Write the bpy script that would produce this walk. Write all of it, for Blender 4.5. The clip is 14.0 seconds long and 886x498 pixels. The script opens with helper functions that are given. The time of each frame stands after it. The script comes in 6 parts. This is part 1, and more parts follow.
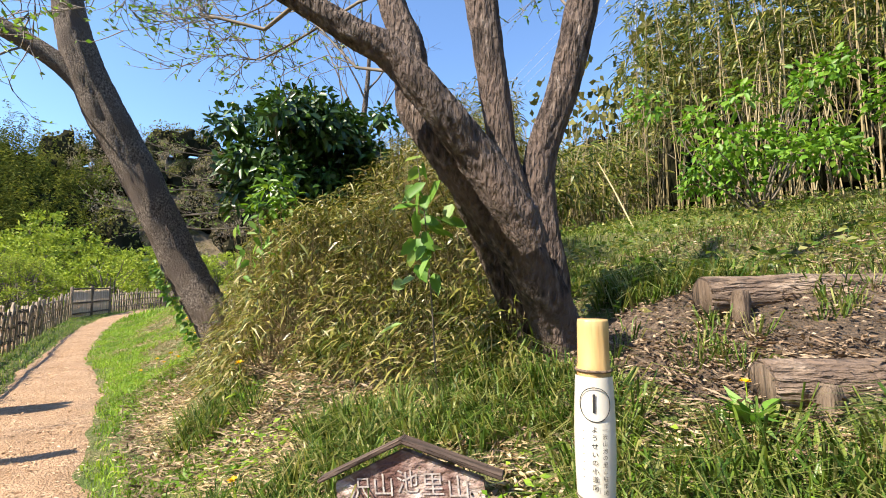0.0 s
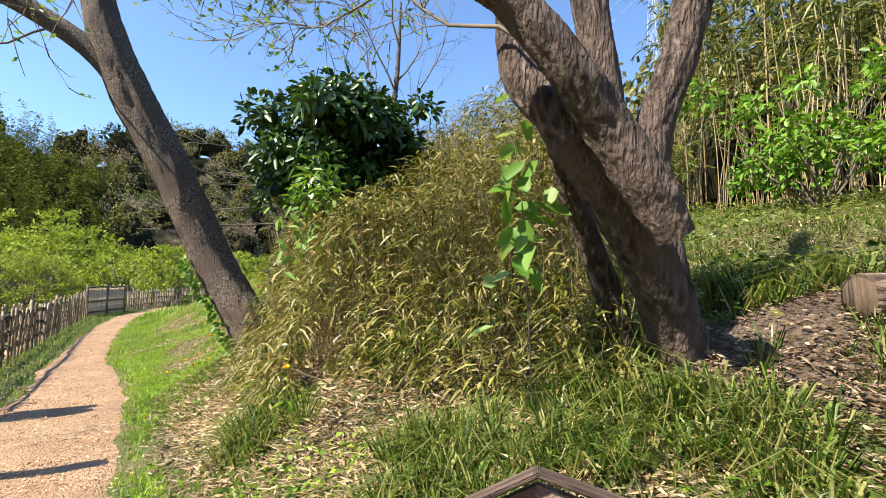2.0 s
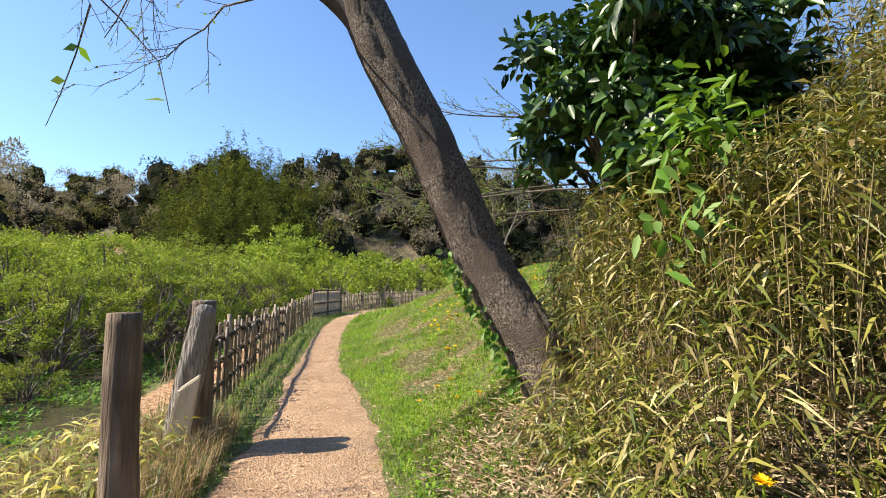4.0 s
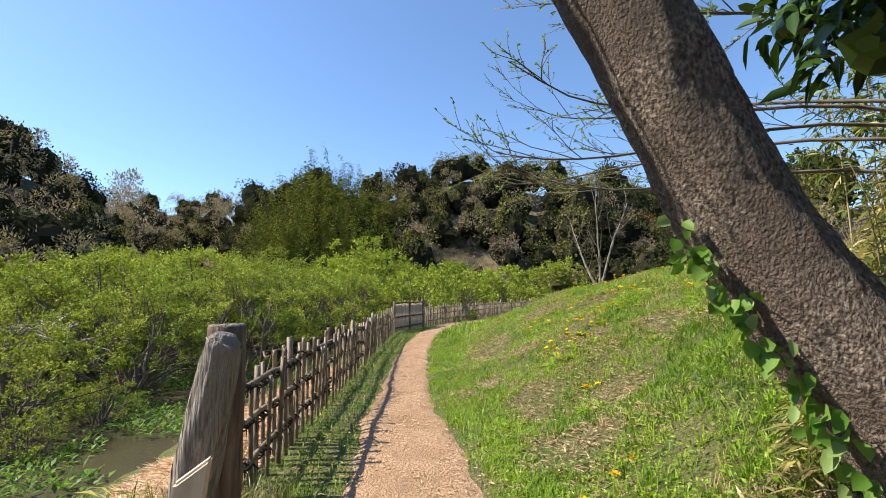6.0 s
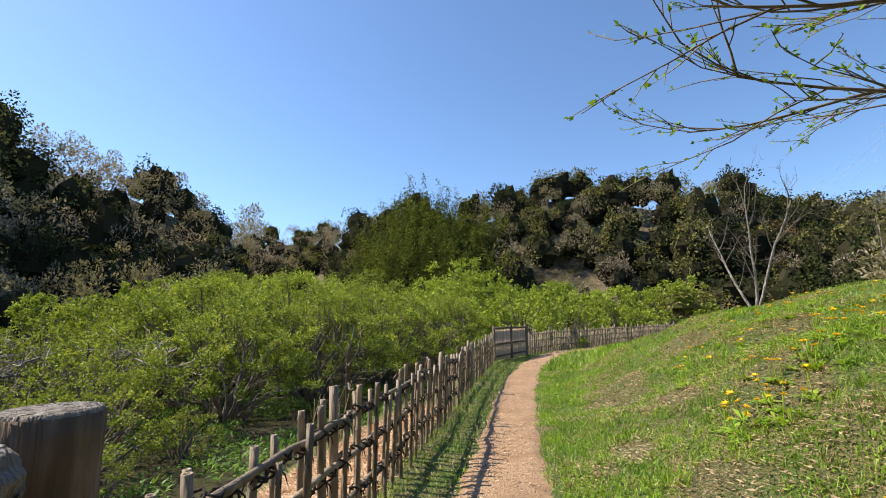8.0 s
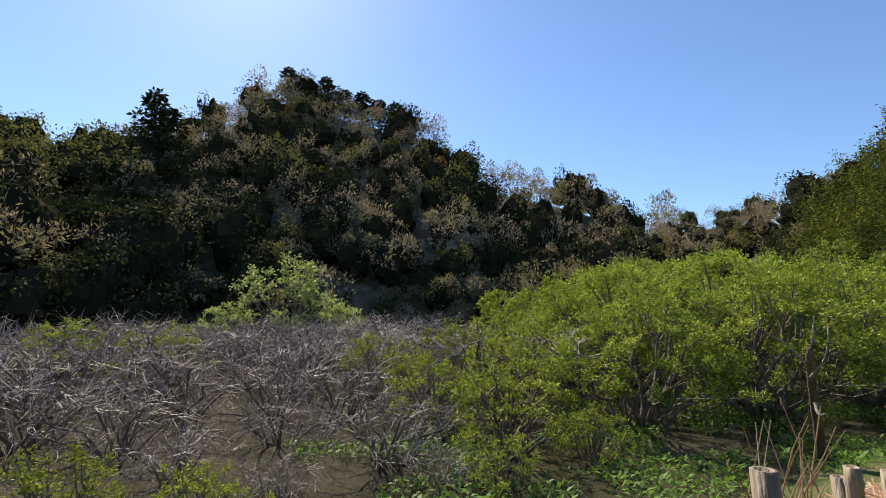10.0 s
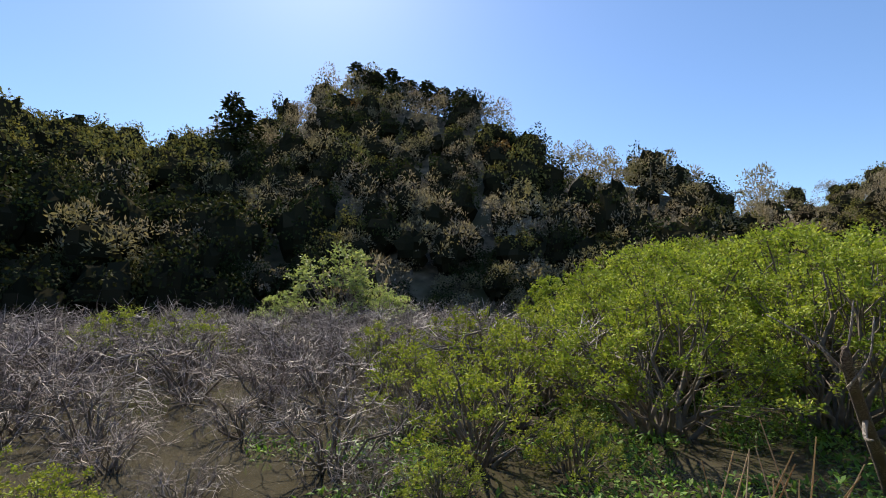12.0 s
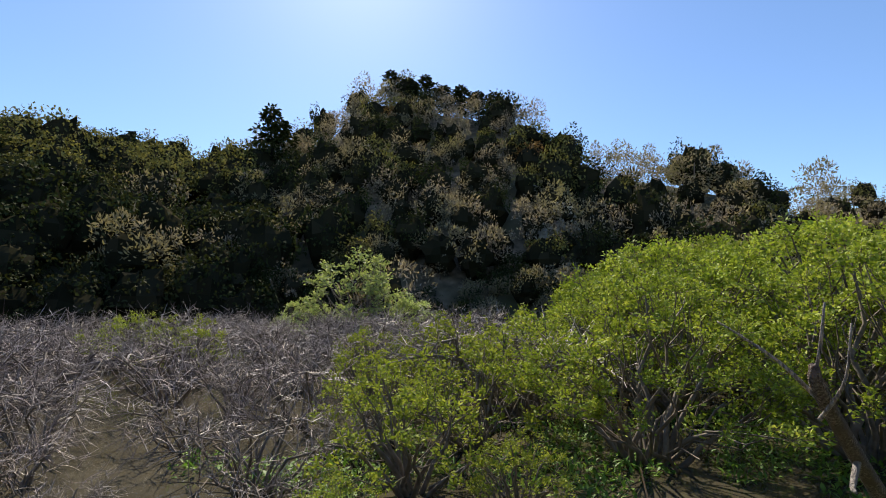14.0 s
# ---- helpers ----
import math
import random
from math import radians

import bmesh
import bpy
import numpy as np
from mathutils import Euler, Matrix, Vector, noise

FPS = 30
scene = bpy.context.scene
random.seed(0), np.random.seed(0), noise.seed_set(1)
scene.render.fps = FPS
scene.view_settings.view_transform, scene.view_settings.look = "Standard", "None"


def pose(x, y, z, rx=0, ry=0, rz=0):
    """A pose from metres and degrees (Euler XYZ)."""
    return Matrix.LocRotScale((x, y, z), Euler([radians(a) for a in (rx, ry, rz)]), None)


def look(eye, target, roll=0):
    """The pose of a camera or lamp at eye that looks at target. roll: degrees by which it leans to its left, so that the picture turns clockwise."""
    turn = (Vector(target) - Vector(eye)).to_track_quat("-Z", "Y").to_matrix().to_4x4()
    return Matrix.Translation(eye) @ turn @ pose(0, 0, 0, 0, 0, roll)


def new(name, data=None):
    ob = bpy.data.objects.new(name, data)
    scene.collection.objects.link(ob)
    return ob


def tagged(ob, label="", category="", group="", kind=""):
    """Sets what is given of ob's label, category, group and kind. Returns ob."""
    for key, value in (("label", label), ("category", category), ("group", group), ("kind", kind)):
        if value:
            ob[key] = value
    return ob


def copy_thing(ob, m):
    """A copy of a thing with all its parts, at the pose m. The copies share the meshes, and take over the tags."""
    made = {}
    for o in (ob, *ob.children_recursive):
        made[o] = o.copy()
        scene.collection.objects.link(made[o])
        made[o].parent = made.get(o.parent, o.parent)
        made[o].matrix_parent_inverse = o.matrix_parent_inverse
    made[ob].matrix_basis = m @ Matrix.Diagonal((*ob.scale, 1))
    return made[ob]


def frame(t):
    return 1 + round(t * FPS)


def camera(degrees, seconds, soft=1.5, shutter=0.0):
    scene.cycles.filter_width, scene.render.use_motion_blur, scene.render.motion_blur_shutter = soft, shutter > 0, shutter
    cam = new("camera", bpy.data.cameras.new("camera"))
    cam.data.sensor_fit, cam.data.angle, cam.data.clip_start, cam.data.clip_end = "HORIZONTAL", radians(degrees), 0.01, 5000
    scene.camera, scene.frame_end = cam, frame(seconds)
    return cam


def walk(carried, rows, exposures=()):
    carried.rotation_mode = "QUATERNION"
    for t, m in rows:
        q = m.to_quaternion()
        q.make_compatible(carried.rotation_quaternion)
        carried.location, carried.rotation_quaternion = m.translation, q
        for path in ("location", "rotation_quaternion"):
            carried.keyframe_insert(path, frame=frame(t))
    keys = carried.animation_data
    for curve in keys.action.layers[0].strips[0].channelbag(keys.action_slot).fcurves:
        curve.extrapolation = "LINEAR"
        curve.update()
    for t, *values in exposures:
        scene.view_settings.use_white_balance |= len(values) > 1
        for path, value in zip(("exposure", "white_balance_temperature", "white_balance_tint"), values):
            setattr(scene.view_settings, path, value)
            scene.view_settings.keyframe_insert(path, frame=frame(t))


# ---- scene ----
PATH = [
    (0, (1.006, -5.974, 1.446), (2.068, -4.287, 1.6), 0.1),
    (0.5, (0.928, -5.905, 1.456), (2.125, -4.31, 1.615), -0.0),
    (1, (0.893, -5.898, 1.461), (2.141, -4.344, 1.63), 0.2),
    (1.5, (0.853, -5.801, 1.479), (2.041, -4.201, 1.643), 0.4),
    (2, (0.826, -5.439, 1.425), (1.861, -3.735, 1.581), 0.4),
    (2.5, (0.759, -4.896, 1.464), (1.6, -3.088, 1.611), 0.4),
    (3, (0.584, -4.358, 1.447), (1.239, -2.475, 1.605), 0.4),
    (3.5, (0.486, -3.819, 1.467), (0.979, -1.888, 1.626), 0.3),
    (4, (0.329, -3.333, 1.454), (0.682, -1.371, 1.615), 0.2),
    (4.2, (0.275, -3.151, 1.423), (0.586, -1.183, 1.594), 0.2),
    (6.3, (0.1, -1.116, 1.459), (0.092, 0.873, 1.672), -0.6),
    (6.5, (0.083, -0.926, 1.431), (0.057, 1.062, 1.648), -0.6),
    (7, (0.067, -0.476, 1.447), (-0.003, 1.509, 1.681), -0.5),
    (7.5, (0.022, -0.041, 1.46), (-0.144, 1.934, 1.728), -0.4),
    (8, (-0.001, 0.36, 1.501), (-0.4, 2.295, 1.812), -0.4),
    (8.5, (-0.193, 0.76, 1.546), (-1.003, 2.559, 1.876), -0.3),
    (9, (-0.398, 1.182, 1.545), (-1.63, 2.725, 1.862), -0.2),
    (9.2, (-0.508, 1.322, 1.518), (-1.899, 2.725, 1.825), -0.1),
    (11.3, (-0.859, 3.767, 1.412), (-2.718, 4.458, 1.672), -0.1),
    (11.5, (-0.9, 3.968, 1.405), (-2.768, 4.637, 1.656), -0.1),
    (12, (-0.925, 4.467, 1.42), (-2.799, 5.123, 1.655), -0.0),
    (12.5, (-0.947, 4.94, 1.404), (-2.83, 5.569, 1.642), 0.0),
    (13, (-1.037, 5.372, 1.411), (-2.936, 5.953, 1.652), 0.0),
    (13.5, (-1.14, 5.821, 1.401), (-3.052, 6.355, 1.647), 0.0),
    (14, (-1.269, 6.244, 1.397), (-3.194, 6.721, 1.657), -0.0),
]
cam = camera(87.7, 14.0, soft=1.0)
walk(cam, [(t, look(eye, target, roll)) for t, eye, target, roll in PATH],
     [(0, 1.4), (2.5, 1.4), (4.2, 1.14), (6.3, 1.0), (8, 0.85), (9.2, 0.68), (11.3, 0.62), (14, 0.64)])

# ---- light ----
SUN = Vector((-0.69, 0.03, 0.715)).normalized()
world = bpy.data.worlds.new("world")
scene.world = world
world.use_nodes = True
wn = world.node_tree
sky = wn.nodes.new("ShaderNodeTexSky")
sky.sky_type, sky.sun_disc = "NISHITA", False
sky.sun_elevation = math.asin(SUN.z)
sky.sun_rotation = math.atan2(SUN.x, SUN.y)
sky.air_density, sky.dust_density, sky.ozone_density, sky.altitude = 1.0, 0.28, 6.0, 60
back = wn.nodes["Background"]
wn.links.new(sky.outputs[0], back.inputs[0])
back.inputs[1].default_value = 0.118
sun = new("sun", bpy.data.lights.new("sun", "SUN"))
sun.data.energy, sun.data.angle, sun.data.color = 5.0, radians(0.53), (1.0, 0.89, 0.72)
sun.matrix_world = look(SUN * 60, (0, 0, 0))

# ---- helpers of this scene ----
rng = np.random.default_rng(11)


def unit(v):
    return v / np.maximum(np.linalg.norm(v, axis=-1, keepdims=True), 1e-9)


def smooth(a, b, x):
    t = np.clip((x - a) / (b - a), 0, 1)
    return t * t * (3 - 2 * t)


class Soup:
    """Collects triangles and quads as arrays and makes one mesh of them."""

    def __init__(self):
        self.v, self.q, self.t, self.n = [], [], [], 0

    def put(self, v, quads=None, tris=None):
        v = np.asarray(v, np.float32).reshape(-1, 3)
        if quads is not None:
            self.q.append(np.asarray(quads, np.int32).reshape(-1, 4) + self.n)
        if tris is not None:
            self.t.append(np.asarray(tris, np.int32).reshape(-1, 3) + self.n)
        self.v.append(v)
        self.n += len(v)
        return self

    def mesh(self, name, material, shade=True):
        v = np.concatenate(self.v)
        q = np.concatenate(self.q) if self.q else np.zeros((0, 4), np.int32)
        t = np.concatenate(self.t) if self.t else np.zeros((0, 3), np.int32)
        me = bpy.data.meshes.new(name)
        me.vertices.add(len(v))
        me.vertices.foreach_set("co", v.ravel())
        me.loops.add(q.size + t.size)
        me.loops.foreach_set("vertex_index", np.concatenate([q.ravel(), t.ravel()]))
        me.polygons.add(len(q) + len(t))
        me.polygons.foreach_set("loop_start", np.concatenate([np.arange(len(q)) * 4, q.size + np.arange(len(t)) * 3]).astype(np.int32))
        me.polygons.foreach_set("use_smooth", np.full(len(q) + len(t), shade))
        me.update(calc_edges=True)
        me.materials.append(material)
        return me


def leaves(soup, p, d, n, length, width, droop=0.1, fold=0.12):
    """Leaves of four corners each, from base p along d, facing n, folded along the rib and drooping at the tip."""
    s = unit(np.cross(d, n))
    n = unit(np.cross(s, d))
    length, width = np.broadcast_to(length, len(p))[:, None], np.broadcast_to(width, len(p))[:, None]
    mid = p + d * length * 0.42
    a, b = mid + s * width / 2 + n * width * fold, mid - s * width / 2 + n * width * fold
    tip = p + d * length
    tip[:, 2] -= (length * droop)[:, 0]
    v = np.stack([p, a, tip, b], 1)
    soup.put(v, np.arange(4 * len(p)).reshape(-1, 4))


def broad_leaves(soup, p, d, n, length, width, droop=0.2, fold=0.14):
    """Oval leaves of six corners, folded along the rib and bent down towards the tip."""
    s = unit(np.cross(d, n))
    n = unit(np.cross(s, d))
    m = len(p)
    length, width = np.broadcast_to(length, m)[:, None], np.broadcast_to(width, m)[:, None]
    down = np.array([0, 0, -1.0])
    a, b = p + d * length * 0.28, p + d * length * 0.7 + down * length * droop * 0.35
    tip = p + d * length + down * length * droop
    edge = n * width * fold
    v = np.stack([p, a + s * width * 0.46 + edge, b + s * width * 0.42 + edge, tip, b - s * width * 0.42 + edge, a - s * width * 0.46 + edge], 1)
    k = np.arange(m)[:, None] * 6
    soup.put(v, np.concatenate([k + [0, 1, 2, 3], k + [0, 3, 4, 5]]))


def blades(soup, p, lean, height, width):
    """Blades of grass: a tapered strip of two pieces, bent over by lean (x, y)."""
    m = len(p)
    h, w = np.broadcast_to(height, m)[:, None], np.broadcast_to(width, m)[:, None]
    flat = np.c_[lean, np.zeros(m)]
    turn = rng.uniform(0, 2 * np.pi, m)
    s = np.c_[np.cos(turn), np.sin(turn), np.zeros(m)]
    up = np.array([0, 0, 1.0])
    m1 = p + up * h * 0.6 + flat * h * 0.28
    tip = p + up * h * (1 - 0.45 * np.linalg.norm(lean, axis=1, keepdims=True)) + flat * h * 0.95
    v = np.stack([p - s * w / 2 - up * 0.02, p + s * w / 2 - up * 0.02, m1 + s * w * 0.42, m1 - s * w * 0.42, tip], 1)
    k = np.arange(m)[:, None] * 5
    soup.put(v, k + [0, 1, 2, 3], k + [3, 2, 4])


def tubes(soup, pts, rad, sides=4, cap=False):
    """Tubes along many lines of the same count of points: pts (n, k, 3), rad (n, k)."""
    pts, rad = np.asarray(pts, float), np.asarray(rad, float)
    if pts.ndim == 2:
        pts, rad = pts[None], rad[None]
    n, k, _ = pts.shape
    tan = unit(np.gradient(pts, axis=1))
    ref = np.where(np.abs(tan[:, :1, 2:3]) > 0.85, [[[1.0, 0.2, 0]]], [[[0.1, 0.2, 1.0]]])
    a = unit(np.cross(tan, np.broadcast_to(ref, tan.shape)))
    b = np.cross(tan, a)
    ang = np.arange(sides) * 2 * np.pi / sides
    v = pts[:, :, None] + rad[:, :, None, None] * (a[:, :, None] * np.cos(ang)[:, None] + b[:, :, None] * np.sin(ang)[:, None])
    i, j, m = np.meshgrid(np.arange(n), np.arange(k - 1), np.arange(sides), indexing="ij")
    base = (i * k + j) * sides
    m2 = (m + 1) % sides
    q = np.stack([base + m, base + m2, base + sides + m2, base + sides + m], -1)
    tris = None
    if cap:
        tris = np.concatenate([[[(x * k + k - 1) * sides, (x * k + k - 1) * sides + c, (x * k + k - 1) * sides + c + 1] for c in range(1, sides - 1)] for x in range(n)])
    soup.put(v, q, tris)


def spline(pts, count):
    """A smooth line with radii (x, y, z, r) through the given points."""
    p = np.array(pts, float)
    p = np.concatenate([[2 * p[0] - p[1]], p, [2 * p[-1] - p[-2]]])
    out = []
    for u in np.linspace(0, len(pts) - 1 - 1e-6, count):
        i, t = int(u), u - int(u)
        a, b, c, d = p[i : i + 4]
        out.append(0.5 * (2 * b + (c - a) * t + (2 * a - 5 * b + 4 * c - d) * t * t + (3 * b - a - 3 * c + d) * t**3))
    return np.array(out)


def bark_limb(soup, pts, rings=40, sides=24, rough=0.10, ridges=9, seed=0.0, fine=0.0):
    """A thick limb with furrowed, knotted bark in relief, closed at the end."""
    line = spline(pts, rings)
    s2 = Soup()
    tubes(s2, line[:, :3], line[:, 3], sides, cap=True)
    v = s2.v[0].reshape(rings, sides, 3).astype(float)
    for i in range(rings):
        for j in range(sides):
            c = line[i, :3]
            o = v[i, j] - c
            a = 2 * math.pi * j / sides
            q = Vector((math.cos(a) * 1.6, math.sin(a) * 1.6, i * 0.16 + seed))
            k = rough * (noise.noise(q) * 1.3 + 0.55 * noise.noise(q * 3.1) + 0.35 * math.sin(ridges * a + 3 * noise.noise(q)))
            k -= rough * 0.75 * fine * abs(noise.noise(Vector((math.cos(a) * 7, math.sin(a) * 7, i * 0.45 + seed))))
            v[i, j] = c + o * (1 + k)
    soup.put(v, s2.q[0], s2.t[0])


def rnd_dirs(n, zlo=-1.0, zhi=1.0):
    z, a = rng.uniform(zlo, zhi, n), rng.uniform(0, 2 * np.pi, n)
    r = np.sqrt(np.maximum(1 - z * z, 0))
    return np.c_[r * np.cos(a), r * np.sin(a), z]


def twigs(starts, dirs, length, k=4, wobble=0.25, up=0.1):
    """Crooked lines from starts along dirs: (n, k, 3)."""
    n = len(starts)
    length = np.broadcast_to(length, n)[:, None]
    out, p, d = [starts], starts.copy(), unit(dirs)
    for _ in range(k - 1):
        d = unit(d + rng.normal(0, wobble, (n, 3)) + [0, 0, up])
        p = p + d * length / (k - 1)
        out.append(p)
    return np.stack(out, 1)


def along(lines, per):
    """Points and directions at random places along lines (n, k, 3)."""
    n, k, _ = lines.shape
    i = np.repeat(np.arange(n), per)
    u = rng.uniform(0.25, 0.999, n * per) * (k - 1)
    j, f = u.astype(int), (u % 1)[:, None]
    a, b = lines[i, j], lines[i, j + 1]
    return a * (1 - f) + b * f, unit(b - a)


def part(name, mesh, parent, label="", kind=""):
    ob = new(name, mesh)
    ob.parent = parent
    if kind:
        ob["kind"] = kind
    if label:
        ob["label"] = label
    return ob


def thing(name, at=(0, 0, 0), label="", category="", group="", kind=""):
    ob = new(name)
    ob.location = at
    ob.empty_display_size = 0.1
    bpy.context.view_layer.update()
    return tagged(ob, label, category, group, kind)


def solid(name, mesh, label="", category="", group="", kind=""):
    return tagged(new(name, mesh), label, category, group, kind)


# ---- materials ----
def nodes_of(name):
    m = bpy.data.materials.new(name)
    m.use_nodes = True
    return m, m.node_tree, m.node_tree.nodes["Principled BSDF"]


def ramp(tree, fac, cols):
    r = tree.nodes.new("ShaderNodeValToRGB")
    while len(r.color_ramp.elements) < len(cols):
        r.color_ramp.elements.new(0.5)
    for i, c in enumerate(cols):
        e = r.color_ramp.elements[i]
        e.position, e.color = i / max(len(cols) - 1, 1), (*c, 1)
    tree.links.new(fac, r.inputs[0])
    return r.outputs[0]


def noise_fac(tree, scale, detail=4.0, stretch=(1, 1, 1), low=0.3, high=0.7, distort=0.0):
    co, mp = tree.nodes.new("ShaderNodeTexCoord"), tree.nodes.new("ShaderNodeMapping")
    mp.inputs["Scale"].default_value = stretch
    nz, mr = tree.nodes.new("ShaderNodeTexNoise"), tree.nodes.new("ShaderNodeMapRange")
    nz.inputs["Scale"].default_value, nz.inputs["Detail"].default_value, nz.inputs["Distortion"].default_value = scale, detail, distort
    mr.inputs[1].default_value, mr.inputs[2].default_value = low, high
    tree.links.new(co.outputs["Object"], mp.inputs[0])
    tree.links.new(mp.outputs[0], nz.inputs[0])
    tree.links.new(nz.outputs[0], mr.inputs[0])
    return mr.outputs[0]


def mix_rgb(tree, fac, a, b, kind="MIX"):
    m = tree.nodes.new("ShaderNodeMix")
    m.data_type, m.blend_type = "RGBA", kind
    for sock, v in ((m.inputs[0], fac), (m.inputs[6], a), (m.inputs[7], b)):
        if hasattr(v, "links"):
            tree.links.new(v, sock)
        else:
            sock.default_value = v if isinstance(v, float) else (*v, 1)
    return m.outputs[2]


def surface(name, cols, scale, big=None, big_scale=0.6, rough=0.85, bump=0.3, bump_scale=None, stretch=(1, 1, 1), vary=0.0, dist=0.02):
    """Grain from cols, patches of the colour big over it, fine relief, a little difference from piece to piece."""
    m, t, p = nodes_of(name)
    col = ramp(t, noise_fac(t, scale, 6, stretch), cols)
    if big is not None:
        col = mix_rgb(t, noise_fac(t, big_scale, 5, low=0.45, high=0.62), col, big)
    if vary:
        info, mr = t.nodes.new("ShaderNodeObjectInfo"), t.nodes.new("ShaderNodeMapRange")
        mr.inputs[3].default_value, mr.inputs[4].default_value = 1 - vary, 1 + vary
        t.links.new(info.outputs["Random"], mr.inputs[0])
        col = mix_rgb(t, 1.0, col, mr.outputs[0], "MULTIPLY")
    t.links.new(col, p.inputs["Base Color"])
    p.inputs["Roughness"].default_value = rough
    if bump:
        b = t.nodes.new("ShaderNodeBump")
        b.inputs["Strength"].default_value, b.inputs["Distance"].default_value = bump, dist
        t.links.new(noise_fac(t, bump_scale or scale * 1.7, 8, stretch), b.inputs["Height"])
        t.links.new(b.outputs[0], p.inputs["Normal"])
    return m


def leafy(name, cols, through_light=0.4, rough=0.5, spec=0.35, patch=None, patch_scale=0.5, vary=0.22):
    """Leaves: each its own tone out of cols, light shining through."""
    m, t, p = nodes_of(name)
    g = t.nodes.new("ShaderNodeNewGeometry")
    col = ramp(t, g.outputs["Random Per Island"], cols)
    if patch is not None:
        col = mix_rgb(t, noise_fac(t, patch_scale, 3, low=0.45, high=0.65), col, patch)
    info, mr = t.nodes.new("ShaderNodeObjectInfo"), t.nodes.new("ShaderNodeMapRange")
    mr.inputs[3].default_value, mr.inputs[4].default_value = 1 - vary, 1 + vary * 0.8
    t.links.new(info.outputs["Random"], mr.inputs[0])
    col = mix_rgb(t, 1.0, col, mr.outputs[0], "MULTIPLY")
    t.links.new(col, p.inputs["Base Color"])
    p.inputs["Roughness"].default_value, p.inputs["Specular IOR Level"].default_value = rough, spec
    tr, mx = t.nodes.new("ShaderNodeBsdfTranslucent"), t.nodes.new("ShaderNodeMixShader")
    t.links.new(mix_rgb(t, 1.0, col, (1.25, 1.2, 0.7), "MULTIPLY"), tr.inputs[0])
    mx.inputs[0].default_value = through_light
    t.links.new(p.outputs[0], mx.inputs[1])
    t.links.new(tr.outputs[0], mx.inputs[2])
    t.links.new(mx.outputs[0], t.nodes["Material Output"].inputs[0])
    return m


M_ground = surface("turf_and_litter", [(0.09, 0.11, 0.028), (0.21, 0.21, 0.065), (0.42, 0.35, 0.18)], 42, (0.14, 0.21, 0.035), 1.6, 0.95, 1.0, 70, dist=0.05)
M_dirt = surface("brown_dirt", [(0.07, 0.045, 0.03), (0.17, 0.115, 0.08), (0.32, 0.24, 0.17)], 30, (0.13, 0.09, 0.06), 3, 0.95, 1.0, 60, dist=0.04)
M_hill = surface("forest_floor", [(0.05, 0.04, 0.025), (0.13, 0.1, 0.06), (0.24, 0.18, 0.12)], 0.8, (0.06, 0.06, 0.025), 0.1, 0.95, 0.3)
M_path = surface("trodden_earth_and_chips", [(0.27, 0.155, 0.085), (0.42, 0.27, 0.16), (0.55, 0.38, 0.24)], 34, (0.35, 0.22, 0.125), 1.6, 0.95, 0.9, 60)
M_chip = leafy("wood_chips", [(0.28, 0.16, 0.09), (0.5, 0.33, 0.2), (0.68, 0.5, 0.34)], 0.05, 0.9, 0.1)
M_grass = leafy("spring_grass", [(0.09, 0.19, 0.014), (0.2, 0.35, 0.026), (0.34, 0.47, 0.05), (0.23, 0.36, 0.03)], 0.35, 0.45, 0.3, patch=(0.12, 0.23, 0.018), patch_scale=1.1, vary=0.0)
M_meadow = leafy("meadow_grass", [(0.06, 0.13, 0.012), (0.15, 0.28, 0.025), (0.3, 0.41, 0.05), (0.5, 0.42, 0.19)], 0.28, 0.5, 0.3, patch=(0.15, 0.25, 0.028), patch_scale=1.3, vary=0.0)
M_longgrass = leafy("long_grass", [(0.03, 0.07, 0.01), (0.075, 0.14, 0.018), (0.15, 0.22, 0.03), (0.34, 0.32, 0.12), (0.06, 0.115, 0.016)], 0.35, 0.4, 0.4, vary=0.0)
M_straw = leafy("dry_straw", [(0.22, 0.15, 0.08), (0.42, 0.31, 0.17), (0.6, 0.48, 0.3), (0.36, 0.25, 0.15)], 0.15, 0.8, 0.15)
M_litter = leafy("brown_litter", [(0.1, 0.065, 0.04), (0.22, 0.15, 0.1), (0.42, 0.32, 0.22), (0.17, 0.12, 0.08)], 0.08, 0.85, 0.15)
M_sasa = leafy("dwarf_bamboo_leaves", [(0.025, 0.04, 0.007), (0.11, 0.13, 0.017), (0.2, 0.2, 0.03), (0.36, 0.31, 0.1), (0.05, 0.075, 0.011), (0.14, 0.16, 0.023), (0.18, 0.125, 0.045), (0.56, 0.5, 0.25)], 0.2, 0.38, 0.45, vary=0.0)
M_lowsasa = leafy("yellowing_bamboo_leaves", [(0.1, 0.14, 0.02), (0.22, 0.24, 0.035), (0.4, 0.36, 0.07), (0.6, 0.5, 0.12)], 0.3, 0.4, 0.4, vary=0.0)
M_bamboo = leafy("bamboo_leaves", [(0.022, 0.045, 0.008), (0.07, 0.105, 0.014), (0.16, 0.19, 0.028), (0.36, 0.31, 0.09)], 0.22, 0.45, 0.35, vary=0.0)
M_bamboo_far = leafy("bamboo_plumes", [(0.035, 0.055, 0.01), (0.1, 0.13, 0.022), (0.27, 0.27, 0.055)], 0.25, 0.85, 0.06, patch=(0.045, 0.06, 0.014), patch_scale=0.3, vary=0.0)
M_laurel = leafy("glossy_dark_leaves", [(0.014, 0.038, 0.007), (0.03, 0.075, 0.012), (0.065, 0.135, 0.02)], 0.14, 0.36, 0.5, vary=0.0)
